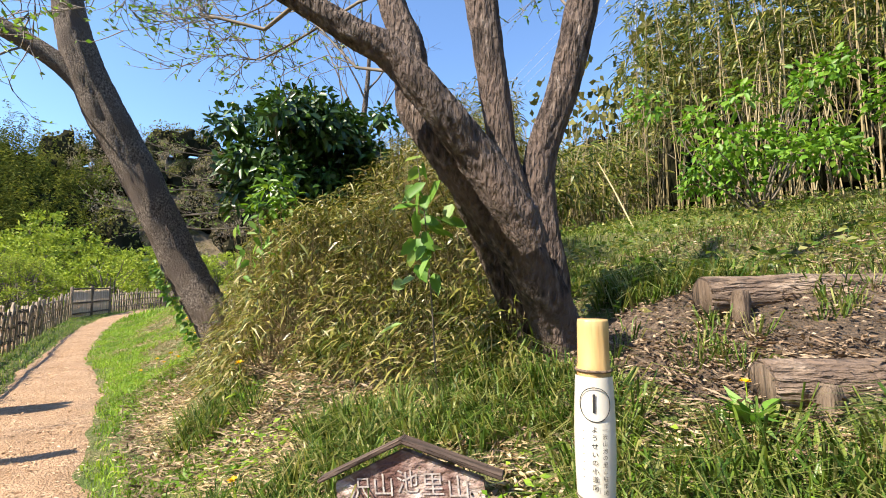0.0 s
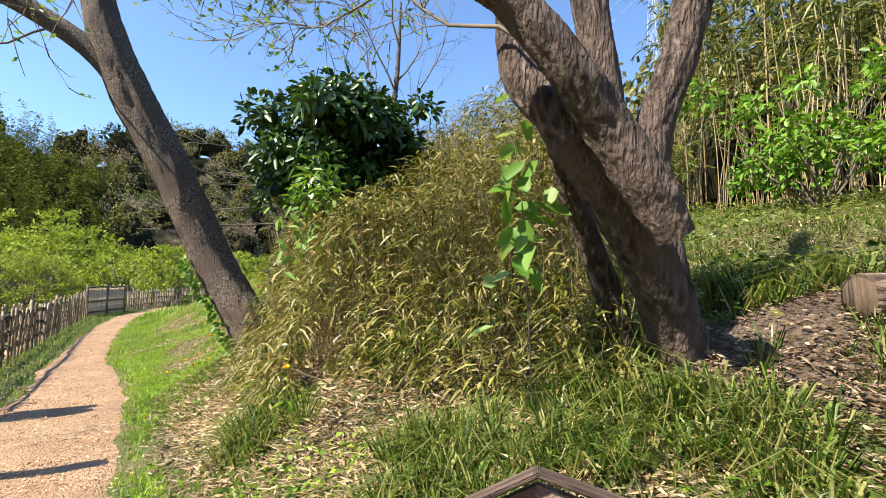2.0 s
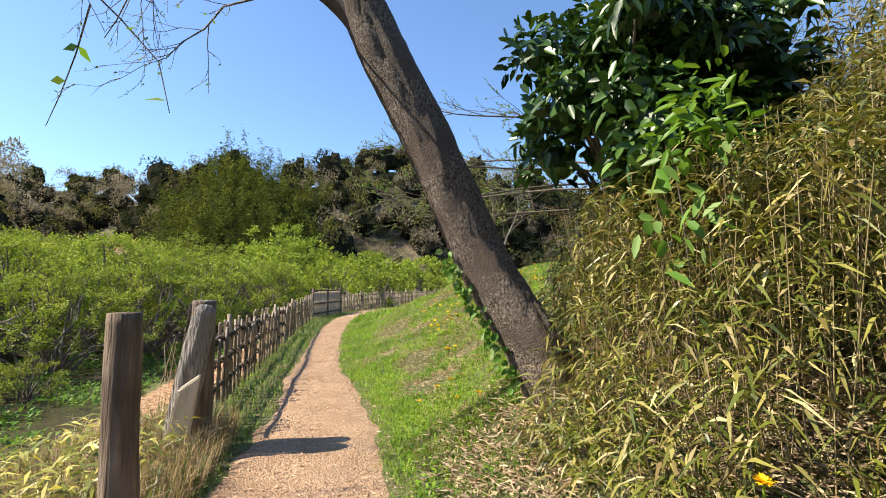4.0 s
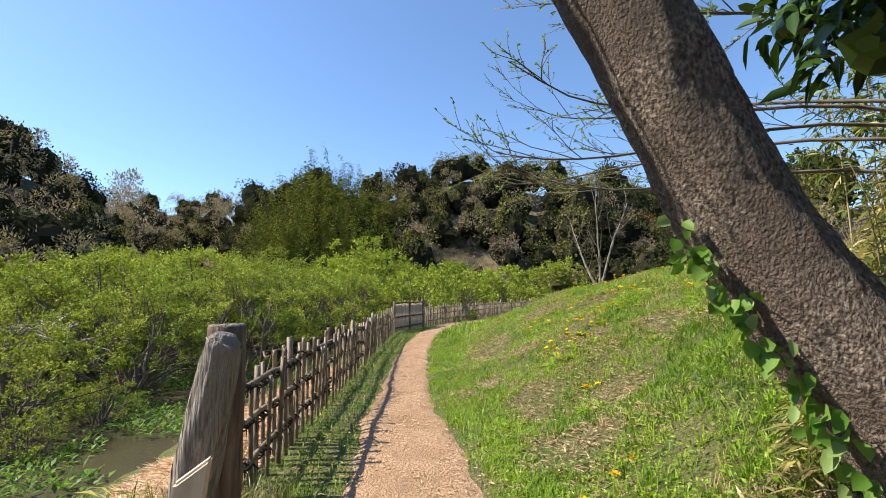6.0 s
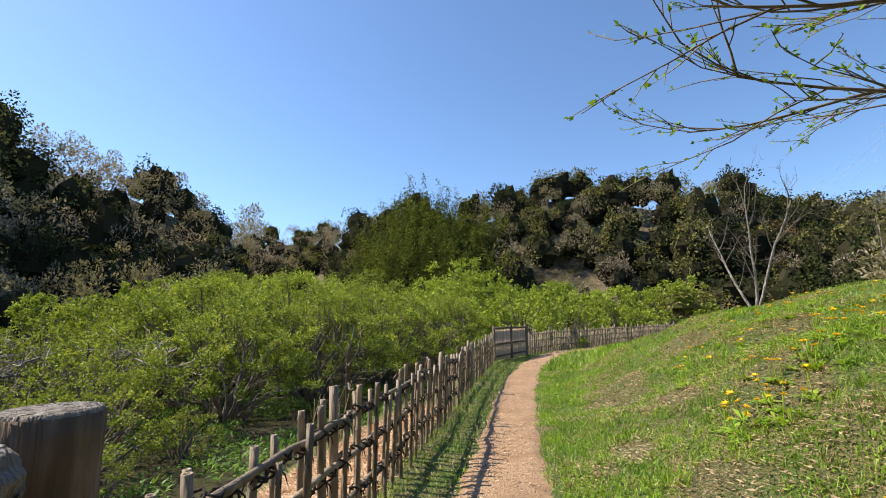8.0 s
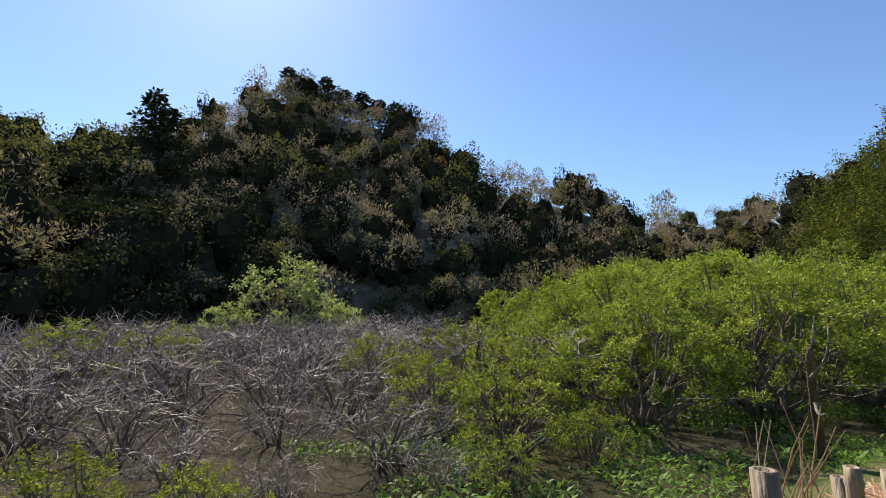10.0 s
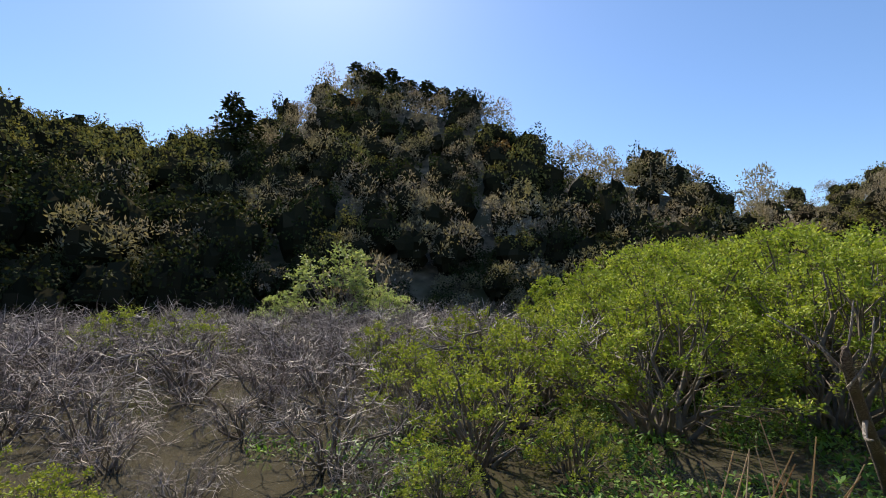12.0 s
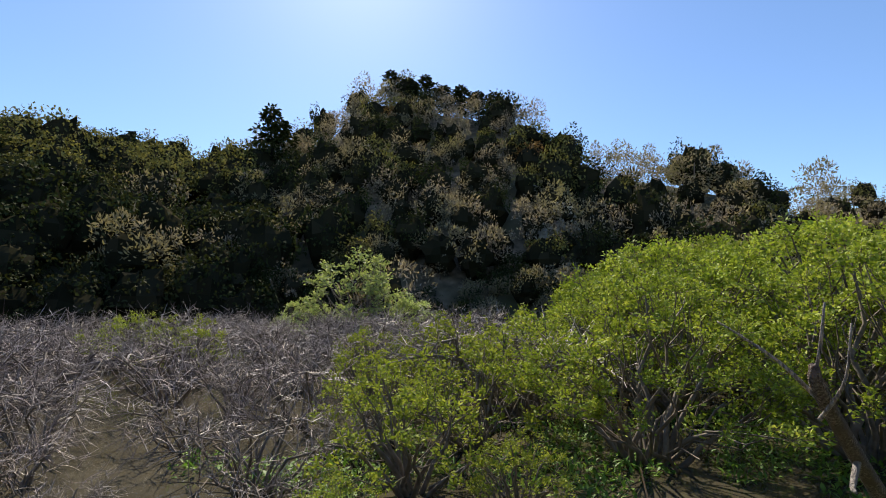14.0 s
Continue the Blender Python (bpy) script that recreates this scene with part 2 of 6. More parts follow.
M_newleaf = leafy("fresh_bright_leaves", [(0.07, 0.17, 0.014), (0.12, 0.25, 0.02), (0.2, 0.33, 0.04)], 0.35, 0.45, 0.35)
M_willow = leafy("willow_leaves", [(0.11, 0.165, 0.02), (0.22, 0.295, 0.036), (0.345, 0.42, 0.065), (0.46, 0.5, 0.125)], 0.28, 0.6, 0.1, patch=(0.215, 0.29, 0.04), patch_scale=1.4)
M_sparse = leafy("olive_young_leaves", [(0.11, 0.16, 0.022), (0.24, 0.31, 0.04), (0.4, 0.44, 0.085)], 0.28, 0.6, 0.1, patch=(0.19, 0.23, 0.04), patch_scale=1.6)
M_pale = leafy("pale_young_leaves", [(0.22, 0.3, 0.11), (0.31, 0.39, 0.16), (0.42, 0.47, 0.23)], 0.4, 0.55, 0.2)
M_bud = leafy("buds", [(0.12, 0.26, 0.03), (0.22, 0.34, 0.06)], 0.4, 0.5, 0.3)
M_marsh = leafy("marsh_plants", [(0.06, 0.14, 0.02), (0.1, 0.21, 0.03), (0.17, 0.27, 0.045)], 0.35, 0.55, 0.25)
M_ever = leafy("evergreen_canopy", [(0.012, 0.019, 0.008), (0.028, 0.04, 0.014), (0.06, 0.075, 0.026)], 0.15, 0.85, 0.06, patch=(0.045, 0.05, 0.02), patch_scale=0.12, vary=0.0)
M_olive = leafy("olive_canopy", [(0.075, 0.08, 0.028), (0.14, 0.14, 0.05), (0.24, 0.225, 0.08)], 0.22, 0.85, 0.06, vary=0.0)
M_brown = leafy("bare_brown_canopy", [(0.13, 0.105, 0.085), (0.25, 0.21, 0.165), (0.42, 0.36, 0.29)], 0.25, 0.85, 0.06, patch=(0.24, 0.22, 0.13), patch_scale=0.1, vary=0.0)
# near-black, for the lumps that stand in for shade inside the crowns
M_inside = leafy("shade_inside_the_crowns", [(0.015, 0.016, 0.009), (0.025, 0.024, 0.014), (0.036, 0.033, 0.02)], 0.0, 1.0, 0.0, vary=0.0)
M_rust = leafy("rusty_canopy", [(0.16, 0.08, 0.03), (0.22, 0.13, 0.05), (0.28, 0.2, 0.08)], 0.3, 0.7, 0.1)
M_blossom = leafy("pale_blossom", [(0.3, 0.28, 0.24), (0.45, 0.42, 0.37), (0.24, 0.22, 0.17)], 0.3, 0.7, 0.1)
M_yellow = leafy("yellow_petals", [(0.8, 0.5, 0.01), (0.85, 0.6, 0.02)], 0.25, 0.5, 0.2)
M_bark = surface("grey_brown_bark", [(0.05, 0.037, 0.03), (0.15, 0.115, 0.092), (0.3, 0.24, 0.195), (0.48, 0.41, 0.35)], 62, (0.17, 0.128, 0.102), 3.4, 0.92, 1.0, 100, (1, 1, 0.7), dist=0.05)
M_bark_old = surface("furrowed_bark", [(0.018, 0.012, 0.01), (0.08, 0.054, 0.044), (0.18, 0.13, 0.105), (0.4, 0.32, 0.275)], 20, (0.19, 0.135, 0.11), 4, 0.92, 1.0, 34, (1.6, 1.6, 0.4), dist=0.08)
M_twig = surface("twig_bark", [(0.08, 0.065, 0.05), (0.2, 0.165, 0.13)], 8, None, 1, 0.85, 0)
M_greytwig = leafy("bare_grey_twigs", [(0.045, 0.034, 0.032), (0.15, 0.122, 0.114), (0.3, 0.255, 0.24), (0.52, 0.46, 0.43)], 0.0, 0.5, 0.4)
M_culm = leafy("bamboo_culms", [(0.12, 0.1, 0.045), (0.26, 0.21, 0.1), (0.4, 0.32, 0.18), (0.14, 0.095, 0.06)], 0.0, 0.45, 0.4)
M_wood = surface("weathered_grey_wood", [(0.03, 0.025, 0.02), (0.27, 0.235, 0.205), (0.5, 0.445, 0.4), (0.68, 0.63, 0.58)], 26, (0.4, 0.355, 0.315), 2, 0.85, 1.0, 32, (2.2, 2.2, 0.13), dist=0.05)
M_wood_dark = surface("brown_weathered_wood", [(0.05, 0.036, 0.026), (0.16, 0.115, 0.08), (0.3, 0.225, 0.165)], 10, (0.09, 0.06, 0.04), 2.5, 0.85, 0.8, 18, (2.2, 2.2, 0.22))
M_roofwood = surface("dark_stained_wood", [(0.025, 0.016, 0.012), (0.075, 0.048, 0.036), (0.16, 0.11, 0.085)], 12, (0.05, 0.033, 0.025), 3, 0.8, 0.6, 20, (0.3, 2.2, 2.2))
M_cutwood = surface("pale_cut_wood", [(0.4, 0.31, 0.22), (0.6, 0.5, 0.38), (0.7, 0.6, 0.48)], 9, None, 1, 0.8, 0.3, 16, (1, 1, 0.3))
M_log = surface("log_wood", [(0.045, 0.03, 0.022), (0.2, 0.14, 0.1), (0.44, 0.34, 0.26)], 11, (0.16, 0.11, 0.08), 4, 0.85, 1.0, 18, (0.5, 0.5, 3.0), dist=0.04)
M_fence = surface("weathered_bamboo", [(0.1, 0.075, 0.05), (0.25, 0.19, 0.13), (0.42, 0.34, 0.25)], 12, (0.2, 0.15, 0.1), 4, 0.6, 0.4, 30, (2, 2, 0.3), vary=0.35)
M_slat = surface("split_bamboo", [(0.36, 0.25, 0.16), (0.54, 0.41, 0.28), (0.66, 0.54, 0.4)], 12, (0.5, 0.37, 0.24), 3, 0.65, 0.4, 30, (2, 2, 0.3), vary=0.2)
M_rope = surface("black_palm_rope", [(0.012, 0.009, 0.008), (0.035, 0.025, 0.02)], 60, None, 1, 0.95, 0.6, 90)
M_post = surface("yellow_bamboo", [(0.34, 0.19, 0.06), (0.5, 0.31, 0.12), (0.62, 0.43, 0.2)], 7, (0.5, 0.36, 0.16), 6, 0.4, 0.15, 20, (3, 3, 0.25))
M_paper = surface("laminated_paper", [(0.52, 0.49, 0.42), (0.62, 0.59, 0.52)], 5, None, 1, 0.35, 0.08, 8)
M_ink = surface("black_ink", [(0.012, 0.012, 0.012), (0.025, 0.025, 0.025)], 20, None, 1, 0.6, 0)
M_white = surface("worn_white_paint", [(0.22, 0.17, 0.15), (0.55, 0.5, 0.48)], 40, None, 1, 0.7, 0.1)
M_board = surface("worn_sign_board", [(0.16, 0.09, 0.075), (0.36, 0.27, 0.24), (0.6, 0.52, 0.48)], 14, (0.12, 0.06, 0.05), 5, 0.8, 0.6, 20, (1, 0.18, 1.6))
M_steel = surface("galvanised_steel", [(0.5, 0.5, 0.5), (0.62, 0.62, 0.62)], 5, None, 1, 0.5, 0)
M_glassleaf = leafy("broad_vine_leaves", [(0.1, 0.24, 0.03), (0.17, 0.32, 0.05), (0.3, 0.42, 0.16)], 0.4, 0.5, 0.3)


def water_material():
    m, t, p = nodes_of("murky_pond_water")
    t.links.new(ramp(t, noise_fac(t, 0.5, 3), [(0.045, 0.04, 0.026), (0.075, 0.066, 0.045)]), p.inputs["Base Color"])
    p.inputs["Roughness"].default_value, p.inputs["IOR"].default_value = 0.06, 1.33
    b = t.nodes.new("ShaderNodeBump")
    b.inputs["Strength"].default_value, b.inputs["Distance"].default_value = 0.12, 0.02
    t.links.new(noise_fac(t, 7, 3), b.inputs["Height"])
    t.links.new(b.outputs[0], p.inputs["Normal"])
    return m


M_water = water_material()

# ---- the lie of the land ----
PATH_Y = [-30, -14, -6, -1.3, 1, 3.2, 4.3, 6, 10, 13, 16, 18, 20, 21.7, 24, 28, 36, 48, 70]
PATH_X = [2.4, 1.2, 0.55, 0.02, -0.04, -0.14, -0.33, -0.42, -0.52, -0.48, -0.28, 0.0, 0.42, 0.98, 2.5, 5.6, 11.4, 20, 39]
PATH_W = [0.8, 0.8, 0.75, 0.66, 0.65, 0.58, 0.5, 0.43, 0.43, 0.42, 0.42, 0.42, 0.45, 0.5, 0.6, 0.7, 0.7, 0.7, 0.7]
FENCE_Y = [1.5, 3.2, 5.5, 8, 12, 17, 19.8, 22, 27, 33.3, 43, 55, 70]
FENCE_X = [-1.27, -1.36, -1.42, -1.52, -1.66, -1.62, -0.57, 0.4, 3.3, 6.9, 12.6, 21, 34]
RIDGE_AZ = [-180, -150, -120, -90, -60, -45, -36, -28, -23, -21, -14, -9, -3.5, 1.5, 5.5, 9.4, 14, 20, 24, 28, 34.8, 37.5, 41, 50, 56, 62, 64.5, 67.8, 73, 82, 86, 92.7, 98.7, 103, 108, 117, 130, 145, 180]
RIDGE_R = [90, 80, 60, 45, 48, 60, 90, 140, 110, 85, 88, 88, 90, 90, 86, 80, 74, 80, 110, 190, 190, 85, 72, 78, 80, 80, 85, 90, 98, 102, 100, 92, 85, 92, 95, 90, 80, 85, 90]
RIDGE_EL = [13, 14, 16, 18, 16, 13.5, 11, 11.9, 14.2, 15.5, 16.3, 17.3, 18.2, 17.6, 16.4, 14.6, 15.6, 14.4, 12.4, 10.9, 10.6, 11.4, 14.2, 16.9, 18.1, 19.8, 22.2, 24, 25.4, 26.8, 25.2, 20.6, 18.2, 16.6, 16.9, 17.5, 15, 14, 13]
BASE_AZ = [-180, -120, -90, -60, -45, -36, -25, -15, 0, 10, 22, 28, 36, 41, 50, 60, 90, 110, 130, 180]
BASE_R = [45, 30, 16, 18, 26, 40, 58, 56, 55, 52, 50, 90, 80, 48, 46, 44, 42, 42, 42, 45]
WATER = -1.05


def polar(x, y):
    return np.degrees(np.arctan2(-x, y - 5)), np.hypot(x, y - 5)


def hill(x, y):
    az, r = polar(x, y)
    rr, el, rb = np.interp(az, RIDGE_AZ, RIDGE_R), np.interp(az, RIDGE_AZ, RIDGE_EL), np.interp(az, BASE_AZ, BASE_R)
    top = 1.4 + rr * np.tan(np.radians(el)) - 4.6
    t = np.clip((r - rb) / (rr - rb), 0, 1)
    return np.maximum(top, 0) * (0.8 * t + 0.2 * t * t * (3 - 2 * t)) * np.where(r > rr, np.exp(-((r - rr) / 400) ** 2), 1)


def height(x, y):
    x, y = np.asarray(x, float), np.asarray(y, float)
    c, w = np.interp(y, PATH_Y, PATH_X), np.interp(y, PATH_Y, PATH_W)
    d = x - (c + w)
    south = np.interp(d, [0, 0.25, 0.9, 1.6, 2.4, 6.5, 12, 25, 60], [0, 0.1, 0.52, 0.95, 1.28, 2.3, 3.4, 6, 8])
    north = np.interp(d, [0, 0.6, 1.25, 2.4, 3.6, 6.5, 12, 30, 60], [0, 0.07, 0.28, 0.98, 1.5, 2.2, 2.6, 3.2, 4])
    k = smooth(0.5, 4.5, y)
    right = (south * (1 - k) + north * k) * np.interp(y, [10, 12.6, 15, 18, 26, 60], [1, 0.94, 0.62, 0.36, 0.25, 0.25])
    f = np.interp(y, FENCE_Y, FENCE_X)
    f = np.where(y < 1.5, c - w - 0.62, f)
    e = f - x
    left = np.interp(e, [0, 0.2, 0.9, 2.2, 3.0, 5, 9, 20], [0, -0.02, -0.2, -0.78, -1.05, -1.25, -1.4, -1.6])
    z = np.where(d > 0, right, 0) + np.where(e > 0, left, 0) + np.interp(y, [9, 20, 40], [0, 0.14, 0.3]) * np.clip(1 - e / 2.5, 0, 1)
    off = np.clip(np.maximum(np.abs(x - c) - w, 0) / 0.5, 0, 1)
    z = z + off * ((0.035 + 0.03 * (d > 0.4)) * np.sin(2.1 * x + 1.3 * y) * np.sin(1.7 * y - 0.8 * x) + 0.02 * np.sin(5.3 * x - 3.1 * y) * np.sin(4.4 * y + 2.2 * x))
    hz = hill(x, y)
    fade = np.clip(hz / 2.0, 0, 1)
    return np.where(d > 0, np.maximum(z, hz * 0.9), z * (1 - fade) + hz * fade)


def ground_axis(lo, hi, fine_lo, fine_hi, step, grow):
    mid = list(np.arange(fine_lo, fine_hi, step))
    up, s = [], step
    while (up[-1] if up else fine_hi) < hi:
        s *= grow
        up.append((up[-1] if up else fine_hi) + s)
    down, s = [], step
    while (down[-1] if down else fine_lo) > lo:
        s *= grow
        down.append((down[-1] if down else fine_lo) - s)
    return np.array(down[::-1] + mid + up)


gx = ground_axis(-1800, 1800, -6, 6, 0.24, 1.075)
gy = ground_axis(-1800, 1800, -7, 14, 0.26, 1.075)
GX, GY = np.meshgrid(gx, gy)
soup = Soup()
nx, ny = len(gx), len(gy)
ii = np.arange((nx - 1) * (ny - 1))
a0 = (ii // (nx - 1)) * nx + ii % (nx - 1)
soup.put(np.stack([GX, GY, height(GX, GY)], -1), np.stack([a0, a0 + 1, a0 + nx + 1, a0 + nx], 1))
gm = soup.mesh("ground", M_ground)
gm.materials.append(M_hill)
gm.materials.append(M_dirt)
fc = np.stack([GX, GY], -1).reshape(-1, 2)[a0]
_, fr = polar(fc[:, 0], fc[:, 1])
steps = (np.abs(fc[:, 1] + 5.05 + 0.64 * (fc[:, 0] - 3.6)) < 0.75) & (fc[:, 0] > 2.7) & (fc[:, 0] < 5.4)
fe = np.interp(fc[:, 1], FENCE_Y, FENCE_X) - fc[:, 0]
heap = (fe > 0.15) & (fe < 2.0) & (fc[:, 1] > 1.6) & (fc[:, 1] < 9.5)
gm.polygons.foreach_set("material_index", np.where(hill(fc[:, 0], fc[:, 1]) > 1.0, 1, np.where(steps | heap, 2, 0)).astype(np.int32))
solid("ground", gm, "grassy bank and pond valley floor with dry litter", "ground", kind="structure")

# path
soup = Soup()
py = np.concatenate([np.arange(-14, 26, 0.15), np.arange(26, 60, 0.5)])
pu = np.linspace(-1, 1, 13)
pc, pw = np.interp(py, PATH_Y, PATH_X), np.interp(py, PATH_Y, PATH_W)
edge = 1 + 0.10 * np.sin(3.3 * py) * np.sin(1.7 * py + 1) + 0.05 * np.sin(9.1 * py)
X = pc[:, None] + pu * (pw * edge)[:, None]
Y = np.repeat(py[:, None], 13, 1)
Z = height(X, Y) + 0.03 - 0.05 * np.abs(pu) ** 6 + 0.012 * np.sin(7 * X + 3 * Y) * np.sin(5 * Y)
ii = np.arange(12 * (len(py) - 1))
a0 = (ii // 12) * 13 + ii % 12
soup.put(np.stack([X, Y, Z], -1), np.stack([a0, a0 + 1, a0 + 14, a0 + 13], 1))
solid("path", soup.mesh("path", M_path), "trodden tan footpath strewn with wood chips", "path", kind="structure")
soup = Soup()
n = 9000
cy = -5 + 22 * rng.uniform(0, 1, n) ** 1.3
cx = np.interp(cy, PATH_Y, PATH_X) + np.interp(cy, PATH_Y, PATH_W) * rng.normal(0, 0.55, n).clip(-1.15, 1.15)
dd = rnd_dirs(n, -0.12, 0.12)
leaves(soup, np.c_[cx, cy, height(cx, cy) + 0.034], dd, np.tile([0, 0, 1.0], (n, 1)) + rng.normal(0, 0.3, (n, 3)), rng.uniform(0.02, 0.06, n), rng.uniform(0.008, 0.02, n), 0, 0.1)
solid("wood_chip_litter", soup.mesh("wood_chip_litter", M_chip), "tan wood chips scattered along the footpath", "wood chips", kind="stuff")

# pond
soup = Soup()
soup.put([(-75, -60, WATER), (4, -60, WATER), (4, 60, WATER), (-75, 60, WATER)], [[0, 1, 2, 3]])
solid("water", soup.mesh("water", M_water), "murky brown still pond water", "pond", kind="structure")

# ---- bamboo fence along the path ----
def fence_line(step):
    ys = np.linspace(FENCE_Y[0], FENCE_Y[-1], 4000)
    xs = np.interp(ys, FENCE_Y, FENCE_X)
    s = np.r_[0, np.cumsum(np.hypot(np.diff(xs), np.diff(ys)))]
    t = np.arange(0, s[-1], step)
    return np.interp(t, s, xs), np.interp(t, s, ys), t


def culm_mesh(name, length, r0, r1, sides=8, node=0.28):
    """A bamboo cane standing on its end, with swollen nodes and an open cut top."""
    s, zs, rs = Soup(), [], []
    marks = np.arange(node * 0.6, length - 0.03, node)
    for z in np.unique(np.r_[0, marks - 0.012, marks, marks + 0.012, length]):
        zs.append(z)
        rs.append((r0 + (r1 - r0) * z / length) * (1.16 if np.any(np.abs(marks - z) < 1e-6) else 1.0))
    zs, rs = zs + [length, length - 0.02], rs + [r1 * 0.7, r1 * 0.68]
    pts = np.c_[np.zeros(len(zs)), np.zeros(len(zs)), zs]
    pts[-2, 2] += 1e-4
    ang = np.arange(sides) * 2 * np.pi / sides
    v = pts[:, None] + np.array(rs)[:, None, None] * np.stack([np.cos(ang), np.sin(ang), 0 * ang], -1)
    k = len(zs)
    j, m = np.meshgrid(np.arange(k - 1), np.arange(sides), indexing="ij")
    s.put(v, np.stack([j * sides + m, j * sides + (m + 1) % sides, (j + 1) * sides + (m + 1) % sides, (j + 1) * sides + m], -1), [[(k - 1) * sides, (k - 1) * sides + c, (k - 1) * sides + c + 1] for c in range(1, sides - 1)])
    return s.mesh(name, M_fence)


def knot_mesh():
    s = Soup()
    a = np.linspace(0, 2 * np.pi, 9)
    for tilt in (0.5, -0.5):
        ring = np.c_[0.034 * np.cos(a), 0.05 * np.sin(a), 0.04 * np.sin(a) * tilt * 1.4]
        tubes(s, ring, np.full(9, 0.0075), 4)
    for dx in (-0.02, 0.025):
        tubes(s, [[0.045, 0, 0], [0.06, dx, -0.03], [0.065, dx * 1.6, -0.075]], [0.006, 0.005, 0.002], 3)
    return s.mesh("tie", M_rope)


fence = thing("fence", (FENCE_X[0], FENCE_Y[0], 0), "weathered bamboo picket fence tied with dark rope beside the path", "fence")
FINV = Matrix.Translation(fence.location).inverted()


def fence_part(name, mesh, m):
    ob = part(name, mesh, fence)
    ob.matrix_basis = FINV @ m
    return ob


pickets = [culm_mesh("picket", h, r, r * 0.92) for h, r in ((0.98, 0.019), (1.05, 0.022), (0.9, 0.018), (1.0, 0.024))]
posts = culm_mesh("post", 1.14, 0.033, 0.031, 10, 0.33)
knot = knot_mesh()
RAILS = (0.26, 0.55, 0.82)
fx, fy, fs = fence_line(0.15)
GATE = (17.0, 19.8)
far = Soup()
for i, (x, y, s) in enumerate(zip(fx, fy, fs)):
    if GATE[0] < y < GATE[1]:
        continue
    slope = np.interp(y + 0.1, FENCE_Y, FENCE_X) - np.interp(y - 0.1, FENCE_Y, FENCE_X)
    across = Vector((0.2, -slope, 0)).normalized()
    side = 0.032 if i % 2 else -0.032
    jx, jy = rng.normal(0, 0.012), rng.uniform(-0.035, 0.035)
    z = float(height(x, y)) - 0.05
    if y < GATE[0]:
        me = pickets[int(rng.integers(4))]
        m = pose(x + across.x * side + jx, y + across.y * side + jy, z, rng.normal(0, 1.8), rng.normal(0, 1.8), rng.uniform(0, 360))
        fence_part("picket", me, m)
        if y < 11:
            for r in RAILS:
                fence_part("tie", knot, pose(x + jx * 0.5, y + jy, z + 0.05 + r + rng.normal(0, 0.012), 0, 0, math.degrees(math.atan2(across.y, across.x)) + (180 if i % 2 == 0 else 0)))
    else:
        h = 0.95 + rng.normal(0, 0.05)
        tubes(far, [[x + jx, y + jy, z], [x + jx + rng.normal(0, 0.02), y + jy, z + h]], [0.03, 0.028], 5, True)
far_ob = part("far_picket", far.mesh("far_picket", M_fence), fence)
far_ob.matrix_basis = FINV
far_ob["kind"] = "stuff"
rx, ry, _ = fence_line(1.9)
for i in range(len(rx) - 1):
    a, b = Vector((rx[i], ry[i], 0)), Vector((rx[i + 1], ry[i + 1], 0))
    if GATE[0] - 0.5 < a.y < GATE[1] - 1:
        continue
    if i % 2 == 1 or a.y > 24:
        fence_part("post", posts, pose(a.x, a.y, float(height(a.x, a.y)) - 0.08, rng.normal(0, 1.5), rng.normal(0, 1.5), rng.uniform(0, 360)))
    for r in RAILS:
        s = Soup()
        za, zb = float(height(a.x, a.y)) + r, float(height(b.x, b.y)) + r
        ln = np.linspace(-0.06, 1.06, 9)
        wav = rng.normal(0, 0.008, 9)
        tubes(s, np.c_[a.x + (b.x - a.x) * ln + wav, a.y + (b.y - a.y) * ln, za + (zb - za) * ln + rng.normal(0, 0.008, 9)], np.where(np.arange(9) % 2, 0.024, 0.0205), 7, True)
        part("rail", s.mesh("rail", M_fence), fence).matrix_basis = FINV

# two woven panels in the run of the fence
for f0, f1, hgt in ((0.0, 0.49, 1.14), (0.51, 1.0, 1.12)):
    a = Vector((-1.62, 17.05, 0.1)).lerp(Vector((-0.59, 19.75, 0.14)), f0)
    b = Vector((-1.62, 17.05, 0.1)).lerp(Vector((-0.59, 19.75, 0.14)), f1)
    panel = thing("bamboo_screen", (a.x, a.y, a.z), "close-set split bamboo screen panel in a brown wooden frame", "fence panel", "screens in the fence")
    inv = Matrix.Translation(panel.location).inverted()
    d = (b - a)
    n = 26
    for i in range(n):
        s, p = Soup(), a + d * ((i + 0.5) / n)
        hh = hgt - 0.05 + rng.normal(0, 0.015)
        tubes(s, [[p.x, p.y, p.z + 0.02], [p.x, p.y, p.z + hh]], [d.length / n * 0.43] * 2, 5, True)
        part("slat", s.mesh("slat", M_slat), panel).matrix_basis = inv
    for z in (0.16, 0.58, hgt):
        s = Soup()
        tubes(s, [[a.x, a.y - 0.03, a.z + z], [(a.x + b.x) / 2, (a.y + b.y) / 2 - 0.03, (a.z + b.z) / 2 + z + 0.008], [b.x, b.y - 0.03, b.z + z]], [0.036] * 3, 7, True)
        part("frame_rail", s.mesh("frame_rail", M_wood_dark), panel).matrix_basis = inv
    for p in (a, b):
        s = Soup()
        tubes(s, [[p.x, p.y, p.z - 0.1], [p.x, p.y, p.z + 0.6], [p.x, p.y, p.z + hgt + 0.1]], [0.055, 0.05, 0.05], 9, True)
        part("frame_post", s.mesh("frame_post", M_wood_dark), panel).matrix_basis = inv


